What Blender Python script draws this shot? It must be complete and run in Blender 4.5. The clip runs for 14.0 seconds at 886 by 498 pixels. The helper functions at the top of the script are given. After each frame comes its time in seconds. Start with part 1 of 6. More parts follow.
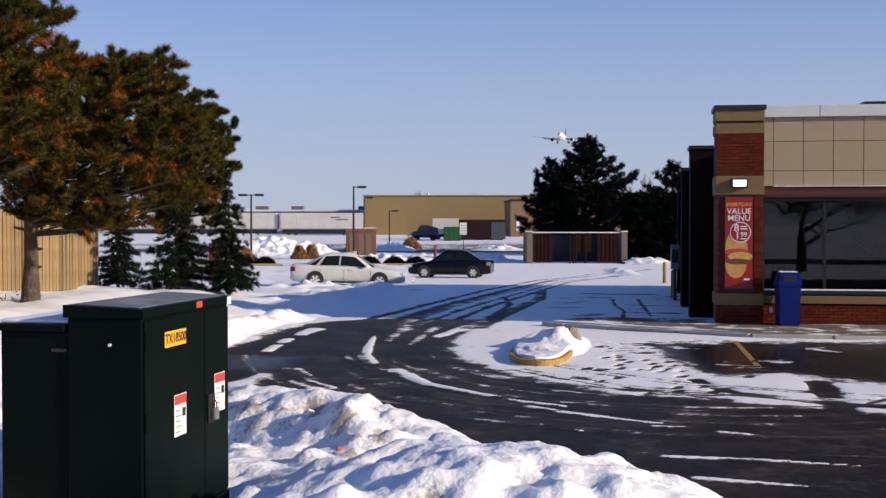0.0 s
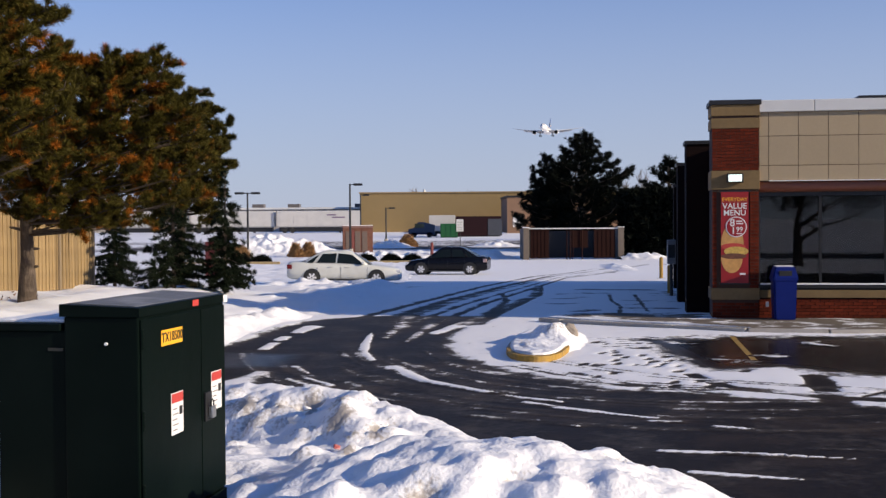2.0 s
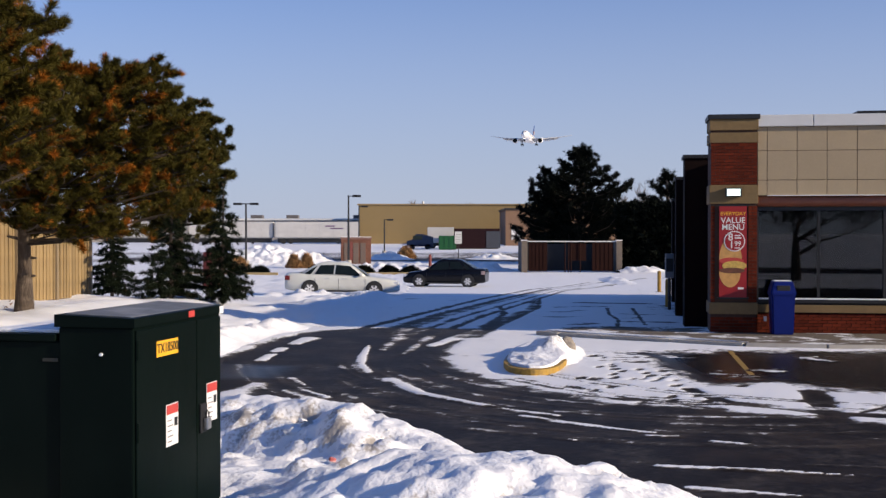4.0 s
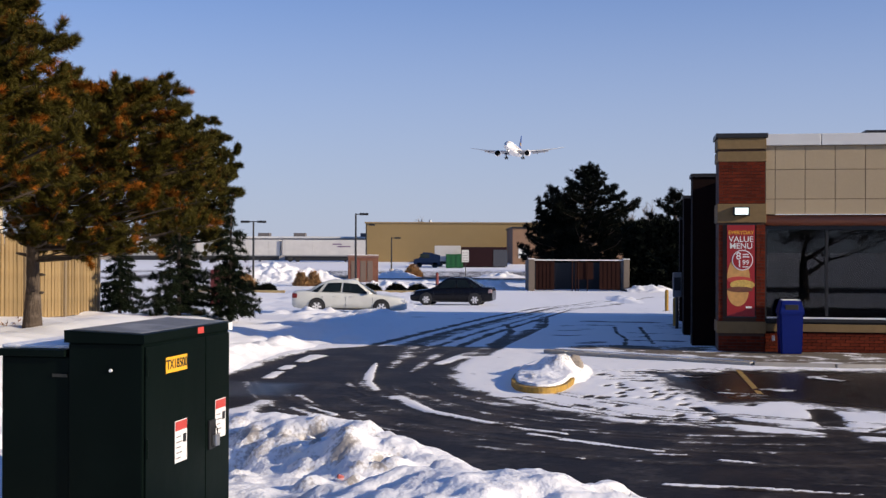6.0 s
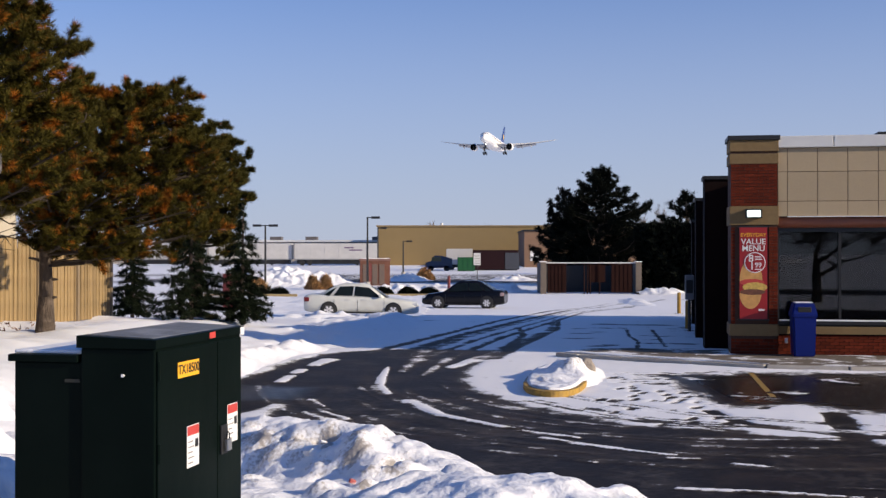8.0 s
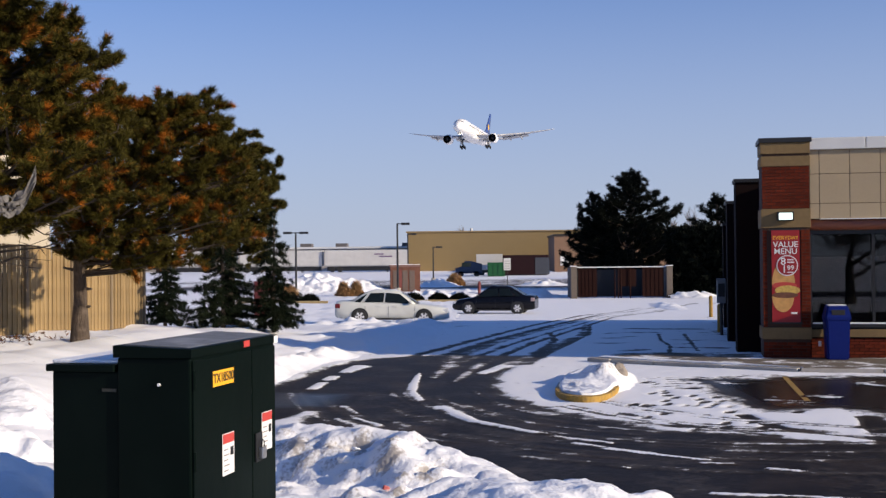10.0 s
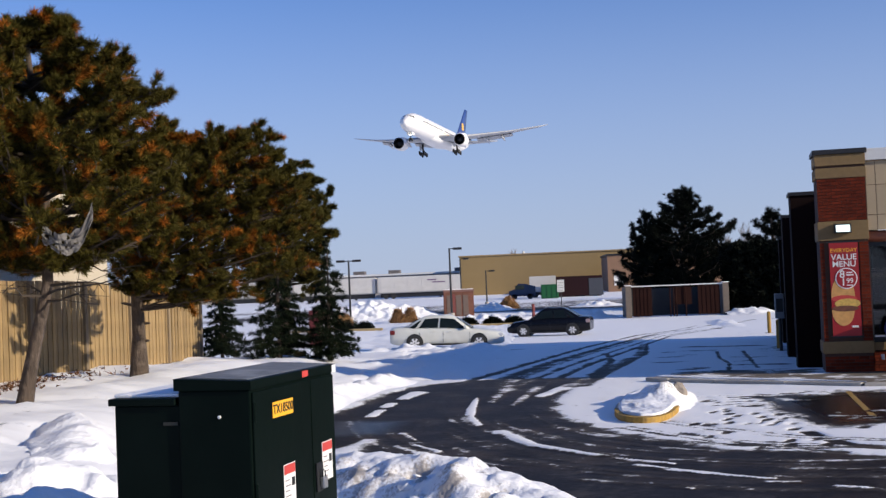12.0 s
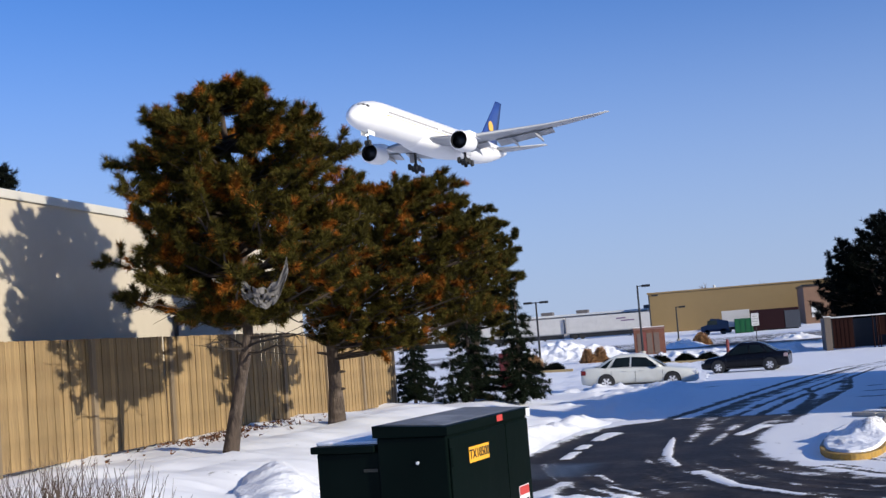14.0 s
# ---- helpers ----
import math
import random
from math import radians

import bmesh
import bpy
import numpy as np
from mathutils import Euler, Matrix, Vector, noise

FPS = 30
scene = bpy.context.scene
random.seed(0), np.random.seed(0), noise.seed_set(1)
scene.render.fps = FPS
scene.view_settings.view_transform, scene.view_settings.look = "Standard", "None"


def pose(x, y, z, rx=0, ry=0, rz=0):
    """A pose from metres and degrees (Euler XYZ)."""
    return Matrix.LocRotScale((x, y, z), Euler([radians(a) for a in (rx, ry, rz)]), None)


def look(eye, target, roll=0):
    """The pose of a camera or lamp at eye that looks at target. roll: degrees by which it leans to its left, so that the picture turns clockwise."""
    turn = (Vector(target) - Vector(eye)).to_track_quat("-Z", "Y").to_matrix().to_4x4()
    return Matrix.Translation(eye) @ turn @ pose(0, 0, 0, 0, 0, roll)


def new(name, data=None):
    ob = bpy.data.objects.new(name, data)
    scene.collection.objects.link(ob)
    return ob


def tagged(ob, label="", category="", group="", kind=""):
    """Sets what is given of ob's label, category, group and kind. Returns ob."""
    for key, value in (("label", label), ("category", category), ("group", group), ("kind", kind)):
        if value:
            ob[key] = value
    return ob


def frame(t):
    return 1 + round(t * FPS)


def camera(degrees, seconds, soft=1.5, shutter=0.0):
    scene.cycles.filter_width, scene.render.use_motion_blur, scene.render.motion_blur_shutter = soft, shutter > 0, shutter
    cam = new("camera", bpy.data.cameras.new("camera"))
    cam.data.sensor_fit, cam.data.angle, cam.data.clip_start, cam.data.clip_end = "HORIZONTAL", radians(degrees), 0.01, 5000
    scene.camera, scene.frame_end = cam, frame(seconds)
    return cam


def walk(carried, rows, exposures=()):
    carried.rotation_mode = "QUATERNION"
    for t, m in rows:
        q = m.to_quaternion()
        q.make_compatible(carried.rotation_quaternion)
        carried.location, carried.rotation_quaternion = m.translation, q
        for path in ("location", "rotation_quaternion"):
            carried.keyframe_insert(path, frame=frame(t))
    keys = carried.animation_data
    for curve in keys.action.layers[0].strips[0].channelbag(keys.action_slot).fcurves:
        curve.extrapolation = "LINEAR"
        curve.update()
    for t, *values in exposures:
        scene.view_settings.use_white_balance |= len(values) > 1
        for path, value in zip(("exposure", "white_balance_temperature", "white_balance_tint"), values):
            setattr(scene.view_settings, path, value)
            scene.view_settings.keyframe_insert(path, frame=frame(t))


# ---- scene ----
cam = camera(40.69, 14.0, 1.4)
# seconds, place of the eye, yaw, pitch, roll
PATH = (
    (0.0, 0.000, 0.000, 2.150, -0.00, -1.20, 0.00),
    (0.5, 0.004, 0.010, 2.157, 0.85, -0.79, -0.86),
    (1.0, 0.003, -0.003, 2.145, 0.16, -0.70, -0.14),
    (1.5, 0.011, -0.010, 2.145, -0.45, -1.04, 0.02),
    (2.0, 0.011, -0.020, 2.149, -0.15, -1.35, -0.41),
    (2.5, 0.017, 0.001, 2.153, -0.63, -1.29, -0.22),
    (3.0, 0.008, -0.006, 2.146, -0.77, -0.81, -0.35),
    (3.2, 0.017, -0.000, 2.150, -0.51, -0.82, -0.31),
    (5.3, 0.006, 0.008, 2.153, -0.19, 0.01, 0.15),
    (5.5, 0.001, 0.002, 2.151, -0.35, 0.30, -0.13),
    (6.0, 0.002, -0.004, 2.144, 0.10, 0.11, 0.18),
    (6.5, 0.002, -0.007, 2.142, 0.02, 0.16, 0.19),
    (7.0, -0.002, 0.011, 2.142, 0.30, -0.61, 0.25),
    (7.5, 0.001, 0.004, 2.143, 0.60, -0.21, 0.22),
    (7.7, 0.006, 0.003, 2.148, 0.54, 0.09, 0.10),
    (9.8, -0.010, -0.009, 2.157, 2.21, 0.56, -0.82),
    (10.0, -0.005, -0.031, 2.163, 2.09, 0.53, -0.57),
    (10.5, -0.004, -0.029, 2.164, 2.31, 1.21, -0.77),
    (11.0, -0.012, -0.018, 2.162, 2.68, 1.05, -0.93),
    (11.5, -0.014, -0.028, 2.164, 3.40, 0.93, -1.30),
    (12.0, -0.021, -0.014, 2.167, 4.56, 1.76, -2.36),
    (12.5, -0.015, -0.015, 2.167, 5.74, 2.31, -2.82),
    (13.0, -0.013, -0.034, 2.167, 7.75, 3.01, -3.46),
    (13.5, -0.015, -0.047, 2.169, 9.93, 3.53, -4.08),
    (14.0, -0.032, -0.040, 2.177, 13.32, 4.27, -4.43),
)
walk(cam, [(t, pose(x, y, z, 90 + p, 0, yaw) @ pose(0, 0, 0, 0, 0, roll)) for t, x, y, z, yaw, p, roll in PATH], ((0.0, 0.22, 6350, 11.0), (8.0, 0.22, 6300, 11.0), (11.0, 0.22, 6150, 10.5), (14.0, 0.20, 5550, 8.0)))

# ---- daylight ----
SUN_ELEVATION, SUN_TURN = radians(18), radians(112)   # low winter sun from the side, a little behind the eye
world = bpy.data.worlds.new("world")
scene.world = world
world.use_nodes = True
wn = world.node_tree.nodes
sky = wn.new("ShaderNodeTexSky")
sky.sky_type, sky.sun_disc = "NISHITA", False
sky.sun_elevation, sky.sun_rotation = SUN_ELEVATION, SUN_TURN
sky.altitude, sky.air_density, sky.dust_density, sky.ozone_density = 150, 1.0, 0.1, 6.0
wn["Background"].inputs["Strength"].default_value = 0.092
tone = wn.new("ShaderNodeMix")
tone.data_type, tone.blend_type = "RGBA", "MULTIPLY"
tone.inputs[0].default_value = 1.0
tone.inputs[7].default_value = (0.85, 1.0, 1.26, 1)   # clear cold air
world.node_tree.links.new(sky.outputs[0], tone.inputs[6])
haze = wn.new("ShaderNodeMix")
haze.data_type = "RGBA"
haze.inputs[7].default_value = (4.5, 4.75, 5.85, 1)     # pale winter haze that thins out upwards
aloft, thin = wn.new("ShaderNodeSeparateXYZ"), wn.new("ShaderNodeMapRange")
world.node_tree.links.new(wn.new("ShaderNodeTexCoord").outputs["Generated"], aloft.inputs[0])
world.node_tree.links.new(aloft.outputs["Z"], thin.inputs[0])
thin.interpolation_type = "SMOOTHSTEP"
thin.inputs[1].default_value, thin.inputs[2].default_value, thin.inputs[3].default_value, thin.inputs[4].default_value = -0.02, 0.34, 0.85, 0.05
world.node_tree.links.new(thin.outputs[0], haze.inputs[0])
world.node_tree.links.new(tone.outputs[2], haze.inputs[6])
world.node_tree.links.new(haze.outputs[2], wn["Background"].inputs["Color"])
sun_data = bpy.data.lights.new("sun", "SUN")
sun_data.energy, sun_data.angle, sun_data.color = 5.0, radians(0.53), (1.0, 0.83, 0.61)
sun = new("sun", sun_data)
to_sun = Vector((math.sin(SUN_TURN) * math.cos(SUN_ELEVATION), math.cos(SUN_TURN) * math.cos(SUN_ELEVATION), math.sin(SUN_ELEVATION)))
sun.matrix_world = look((40, -20, 40), Vector((40, -20, 40)) - to_sun)
scene.view_settings.exposure = 0.0


# ---- materials ----
def material(name, color, rough=0.6, metal=0.0, spread=0.12, scale=6.0, bump=0.0, bump_scale=40.0, per_object=0.0, stretch=(1, 1, 1), second=None, second_scale=1.2, spec=0.5, per_island=0.0):
    """Principled surface: base colour with grain and stains at two scales, relief, and variation from piece to piece."""
    m = bpy.data.materials.new(name)
    m.use_nodes = True
    n, l = m.node_tree.nodes, m.node_tree.links
    b = n["Principled BSDF"]
    b.inputs["Roughness"].default_value, b.inputs["Metallic"].default_value = rough, metal
    b.inputs["Specular IOR Level"].default_value = spec
    tc = n.new("ShaderNodeTexCoord")
    mp = n.new("ShaderNodeMapping")
    mp.inputs["Scale"].default_value = stretch
    l.new(tc.outputs["Object"], mp.inputs[0])
    fine = n.new("ShaderNodeTexNoise")
    fine.inputs["Scale"].default_value, fine.inputs["Detail"].default_value = scale, 6
    broad = n.new("ShaderNodeTexNoise")
    broad.inputs["Scale"].default_value, broad.inputs["Detail"].default_value = second_scale, 3
    l.new(mp.outputs[0], fine.inputs["Vector"])
    l.new(tc.outputs["Object"], broad.inputs["Vector"])
    mix = n.new("ShaderNodeMix")
    mix.data_type = "RGBA"
    dark = [c * (1 - spread * 1.6) for c in color]
    lite = [min(1, c * (1 + spread)) for c in color]
    mix.inputs[6].default_value, mix.inputs[7].default_value = (*dark, 1), (*lite, 1)
    l.new(fine.outputs[0], mix.inputs[0])
    mix2 = n.new("ShaderNodeMix")
    mix2.data_type = "RGBA"
    s = second or [c * (1 - spread) for c in color]
    mix2.inputs[7].default_value = (*s, 1)
    ramp = n.new("ShaderNodeMapRange")
    ramp.inputs[1].default_value, ramp.inputs[2].default_value, ramp.inputs[4].default_value = 0.5, 0.72, 0.8
    l.new(broad.outputs[0], ramp.inputs[0])
    l.new(ramp.outputs[0], mix2.inputs[0])
    l.new(mix.outputs[2], mix2.inputs[6])
    out = mix2.outputs[2]
    if per_object or per_island:
        hsv = n.new("ShaderNodeHueSaturation")
        mr = n.new("ShaderNodeMapRange")
        k = per_object or per_island
        mr.inputs[3].default_value, mr.inputs[4].default_value = 1 - k, 1 + k
        if per_object:
            l.new(n.new("ShaderNodeObjectInfo").outputs["Random"], mr.inputs[0])
        else:
            l.new(n.new("ShaderNodeNewGeometry").outputs["Random Per Island"], mr.inputs[0])
        l.new(mr.outputs[0], hsv.inputs["Value"])
        l.new(out, hsv.inputs["Color"])
        out = hsv.outputs[0]
    l.new(out, b.inputs["Base Color"])
    if bump:
        bn = n.new("ShaderNodeTexNoise")
        bn.inputs["Scale"].default_value, bn.inputs["Detail"].default_value = bump_scale, 5
        l.new(mp.outputs[0], bn.inputs["Vector"])
        bp = n.new("ShaderNodeBump")
        bp.inputs["Strength"].default_value, bp.inputs["Distance"].default_value = min(1, bump * 20), 0.05
        l.new(bn.outputs[0], bp.inputs["Height"])
        l.new(bp.outputs[0], b.inputs["Normal"])
    return m


def glass(name, tint):
    m = bpy.data.materials.new(name)
    m.use_nodes = True
    b = m.node_tree.nodes["Principled BSDF"]
    b.inputs["Base Color"].default_value = (*tint, 1)
    b.inputs["Transmission Weight"].default_value, b.inputs["Roughness"].default_value, b.inputs["IOR"].default_value = 1.0, 0.01, 1.5
    return m


def glowing(name, color, strength):
    m = bpy.data.materials.new(name)
    m.use_nodes = True
    b = m.node_tree.nodes["Principled BSDF"]
    b.inputs["Base Color"].default_value = (*color, 1)
    b.inputs["Emission Color"].default_value, b.inputs["Emission Strength"].default_value = (*color, 1), strength
    return m


def snow_material(name, dirty):
    """Snow; an attribute marks ploughed-in grit and the shade coloured into pits and under lumps."""
    m = material(name, (0.90, 0.90, 0.905), 0.55, 0, 0.03, 9, 0.022, 14, second=(0.80, 0.80, 0.81), second_scale=0.8)
    if dirty:
        n, l = m.node_tree.nodes, m.node_tree.links
        b = n["Principled BSDF"]
        src = b.inputs["Base Color"].links[0].from_socket
        at = n.new("ShaderNodeAttribute")
        at.attribute_name = "dirt_shade"
        nz = n.new("ShaderNodeTexNoise")
        nz.inputs["Scale"].default_value, nz.inputs["Detail"].default_value = 30, 8
        l.new(n.new("ShaderNodeTexCoord").outputs["Object"], nz.inputs["Vector"])
        mul = n.new("ShaderNodeMath")
        mul.operation = "MULTIPLY_ADD"
        l.new(at.outputs["Fac"], mul.inputs[0])
        mul.inputs[1].default_value = 0.7
        l.new(nz.outputs[0], mul.inputs[2])
        mr = n.new("ShaderNodeMapRange")
        mr.inputs[1].default_value, mr.inputs[2].default_value, mr.inputs[4].default_value = 0.72, 1.02, 0.72
        l.new(mul.outputs[0], mr.inputs[0])
        mx = n.new("ShaderNodeMix")
        mx.data_type = "RGBA"
        l.new(mr.outputs[0], mx.inputs[0])
        l.new(src, mx.inputs[6])
        mx.inputs[7].default_value = (0.24, 0.185, 0.12, 1)
        l.new(mx.outputs[2], b.inputs["Base Color"])
    return m


def lot_material():
    """Asphalt under broken snow: the attribute 'cover' says how much snow lies, 'wet' where meltwater stands."""
    m = material("asphalt_and_snow", (0.025, 0.0185, 0.0135), 0.8, 0, 0.62, 14, 0.01, 220, second=(0.058, 0.041, 0.028), second_scale=0.9)
    n, l = m.node_tree.nodes, m.node_tree.links
    b = n["Principled BSDF"]
    b.inputs["Specular IOR Level"].default_value = 0.09
    asphalt = b.inputs["Base Color"].links[0].from_socket
    tc = n.new("ShaderNodeTexCoord")
    cover, wet = n.new("ShaderNodeAttribute"), n.new("ShaderNodeAttribute")
    cover.attribute_name, wet.attribute_name = "cover", "wet"
    fine, mid = n.new("ShaderNodeTexNoise"), n.new("ShaderNodeTexNoise")
    fine.inputs["Scale"].default_value, fine.inputs["Detail"].default_value, fine.inputs["Roughness"].default_value = 7, 9, 0.68
    mid.inputs["Scale"].default_value, mid.inputs["Detail"].default_value = 1.3, 5
    for x in (fine, mid):
        l.new(tc.outputs["Object"], x.inputs["Vector"])
    add = n.new("ShaderNodeMath")
    add.operation = "ADD"
    l.new(fine.outputs[0], add.inputs[0])
    l.new(mid.outputs[0], add.inputs[1])
    wob = n.new("ShaderNodeMath")
    wob.operation = "MULTIPLY_ADD"
    l.new(add.outputs[0], wob.inputs[0])
    wob.inputs[1].default_value, wob.inputs[2].default_value = 1.35, -1.35
    tot = n.new("ShaderNodeMath")
    tot.operation = "ADD"
    l.new(cover.outputs["Fac"], tot.inputs[0])
    l.new(wob.outputs[0], tot.inputs[1])
    edge = n.new("ShaderNodeMapRange")
    edge.inputs[1].default_value, edge.inputs[2].default_value = 0.42, 0.70
    l.new(tot.outputs[0], edge.inputs[0])
    # salt and thin frost dull the bare asphalt
    frost = n.new("ShaderNodeMapRange")
    frost.inputs[1].default_value, frost.inputs[2].default_value, frost.inputs[4].default_value = 0.0, 0.5, 0.13
    l.new(tot.outputs[0], frost.inputs[0])
    fr = n.new("ShaderNodeMix")
    fr.data_type = "RGBA"
    l.new(frost.outputs[0], fr.inputs[0])
    l.new(asphalt, fr.inputs[6])
    fr.inputs[7].default_value = (0.42, 0.38, 0.33, 1)
    dk = n.new("ShaderNodeMix")
    dk.data_type, dk.blend_type = "RGBA", "MULTIPLY"
    l.new(wet.outputs["Fac"], dk.inputs[0])
    l.new(fr.outputs[2], dk.inputs[6])
    dk.inputs[7].default_value = (0.38, 0.33, 0.29, 1)
    sn = n.new("ShaderNodeMix")
    sn.data_type = "RGBA"
    l.new(edge.outputs[0], sn.inputs[0])
    l.new(dk.outputs[2], sn.inputs[6])
    sn.inputs[7].default_value = (0.88, 0.88, 0.885, 1)
    l.new(sn.outputs[2], b.inputs["Base Color"])
    ro = n.new("ShaderNodeMapRange")
    ro.inputs[3].default_value, ro.inputs[4].default_value = 0.72, 0.16
    l.new(wet.outputs["Fac"], ro.inputs[0])
    rs = n.new("ShaderNodeMix")
    l.new(edge.outputs[0], rs.inputs[0])
    l.new(ro.outputs[0], rs.inputs[2])
    rs.inputs[3].default_value = 0.6
    l.new(rs.outputs[0], b.inputs["Roughness"])
    bp = n.new("ShaderNodeBump")
    bp.inputs["Strength"].default_value, bp.inputs["Distance"].default_value = 0.5, 0.03
    hs = n.new("ShaderNodeMath")
    hs.operation = "MULTIPLY_ADD"
    l.new(fine.outputs[0], hs.inputs[0])
    hs.inputs[1].default_value = 0.35
    l.new(edge.outputs[0], hs.inputs[2])
    l.new(hs.outputs[0], bp.inputs["Height"])
    l.new(bp.outputs[0], b.inputs["Normal"])
    return m


LOT = lot_material()
SNOW = snow_material("snow", False)
SNOW_DIRTY = snow_material("ploughed_snow", True)
BRICK = material("red_brick", (0.125, 0.0195, 0.007), 0.9, 0, 0.3, 30, 0.012, 90, per_object=0.28, spec=0.2)
# near-black copy of the brick: the side's shade is in the colour
BRICK_SHADED = material("shade_toned_brick", (0.009, 0.004, 0.0035), 0.9, 0, 0.25, 20, 0.01, 60, per_island=0.2, spec=0.1)
MORTAR = material("mortar", (0.055, 0.028, 0.017), 0.9, 0, 0.15, 40, 0.01, 120)
STONE = material("tan_stone_band", (0.20, 0.13, 0.052), 0.8, 0, 0.15, 12, 0.01, 70, per_object=0.05)
PANEL = material("beige_stucco_panel", (0.40, 0.315, 0.20), 0.85, 0, 0.05, 25, 0.012, 160, per_object=0.03)
SEALANT = material("brown_sealant", (0.17, 0.12, 0.075), 0.8, 0, 0.15, 8)
COPING = material("white_metal_coping", (0.66, 0.66, 0.64), 0.4, 0, 0.05, 3)
AWNING = material("copper_brown_band", (0.30, 0.095, 0.048), 0.45, 0, 0.08, 4)
DARK_METAL = material("dark_metal", (0.012, 0.012, 0.013), 0.5, 0.0, 0.15, 8)
WINDOW = glass("window_glass", (0.22, 0.25, 0.27))
# the room's lack of light is put into this near-black colour
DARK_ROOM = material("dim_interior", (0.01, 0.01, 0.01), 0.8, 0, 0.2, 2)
CONCRETE = material("concrete", (0.42, 0.39, 0.34), 0.85, 0, 0.15, 9, 0.012, 90, second=(0.30, 0.28, 0.25))
YELLOW = material("worn_yellow_paint", (0.31, 0.18, 0.026), 0.75, 0, 0.2, 12, 0.008, 60, second=(0.35, 0.24, 0.06), second_scale=4)
GREEN_STEEL = material("dark_green_enamel", (0.0025, 0.0058, 0.0046), 0.45, 0, 0.2, 3, 0.002, 6, second=(0.0045, 0.0088, 0.0072), spec=0.04)
FROST = material("thin_frost_on_steel", (0.17, 0.175, 0.18), 0.6, 0, 0.35, 16, 0.006, 50, second=(0.34, 0.345, 0.35), second_scale=2.5)
WHITE = material("white_label", (0.75, 0.75, 0.73), 0.6, 0, 0.04, 10)
RED = material("red_print", (0.48, 0.05, 0.04), 0.55, 0, 0.05, 10)
BANNER_RED = material("banner_red", (0.30, 0.008, 0.011), 0.5, 0, 0.06, 3, 0.004, 4)
BLACK = material("black", (0.012, 0.012, 0.013), 0.55, 0, 0.2, 10)
LABEL_YELLOW = material("label_yellow", (0.85, 0.42, 0.02), 0.5, 0, 0.05, 10)
BIN_BLUE = material("blue_plastic", (0.002, 0.012, 0.14), 0.5, 0, 0.08, 5, 0.002, 20, spec=0.2)
FENCE = material("weathered_cedar", (0.285, 0.195, 0.085), 0.8, 0, 0.36, 5, 0.012, 30, per_object=0.20, stretch=(9, 9, 0.6), second=(0.21, 0.13, 0.055), second_scale=2.2)
FENCE_POST = material("grey_fence_post", (0.20, 0.15, 0.09), 0.85, 0, 0.25, 5, 0.01, 30, stretch=(9, 9, 0.6), per_object=0.15)
STUCCO = material("cream_wall", (0.50, 0.44, 0.335), 0.9, 0, 0.05, 3, 0.008, 60, second=(0.44, 0.38, 0.29), second_scale=0.35)
BARK = material("pine_bark", (0.075, 0.054, 0.039), 0.95, 0, 0.6, 9, 0.08, 14, stretch=(1, 1, 0.35), second=(0.13, 0.10, 0.078), second_scale=7)
LAMP = glowing("lit_lamp_lens", (0.85, 1.0, 0.92), 0.9)


# ---- mesh helpers ----
def part(name, bm, mat, parent=None, label="", smooth=False):
    me = bpy.data.meshes.new(name)
    bm.to_mesh(me)
    bm.free()
    me.materials.append(mat)
    if smooth:
        me.polygons.foreach_set("use_smooth", [True] * len(me.polygons))
    ob = new(name, me)
    ob.parent = parent
    return tagged(ob, label)


def arrays(name, verts, faces, mat, parent=None, label="", smooth=False):
    me = bpy.data.meshes.new(name)
    me.from_pydata(verts, [], faces)
    me.materials.append(mat)
    if smooth:
        me.polygons.foreach_set("use_smooth", [True] * len(me.polygons))
    ob = new(name, me)
    ob.parent = parent
    return tagged(ob, label)


def thing(name, m, label, category, group="", kind=""):
    e = new(name)
    e.matrix_basis = m
    return tagged(e, label, category, group, kind)


def box(x0, x1, y0, y1, z0, z1, bevel=0.0, bm=None, m=None):
    bm = bm or bmesh.new()
    k = Matrix.Translation(((x0 + x1) / 2, (y0 + y1) / 2, (z0 + z1) / 2)) @ Matrix.Diagonal((x1 - x0, y1 - y0, z1 - z0, 1))
    vs = bmesh.ops.create_cube(bm, size=1, matrix=(m @ k) if m else k)["verts"]
    if bevel:
        es = list({e for v in vs for e in v.link_edges})
        bmesh.ops.bevel(bm, geom=es, offset=bevel, segments=2, profile=0.6, affect="EDGES")
    return bm


def tube(points, radii, sides=8, bm=None, caps=True):
    """A round bar along points, with a radius at each."""
    bm = bm or bmesh.new()
    rings = []
    for i, p in enumerate(points):
        a, b = Vector(points[max(i - 1, 0)]), Vector(points[min(i + 1, len(points) - 1)])
        d = (b - a).normalized()
        u = d.orthogonal().normalized() if abs(d.z) < 0.9 else Vector((1, 0, 0)).cross(d).normalized()
        w = d.cross(u)
        rings.append([bm.verts.new(Vector(p) + (u * math.cos(2 * math.pi * k / sides) + w * math.sin(2 * math.pi * k / sides)) * radii[i]) for k in range(sides)])
    for a, b in zip(rings, rings[1:]):
        for k in range(sides):
            bm.faces.new((a[k], a[(k + 1) % sides], b[(k + 1) % sides], b[k]))
    if caps:
        bm.faces.new(rings[0][::-1])
        bm.faces.new(rings[-1])
    return bm


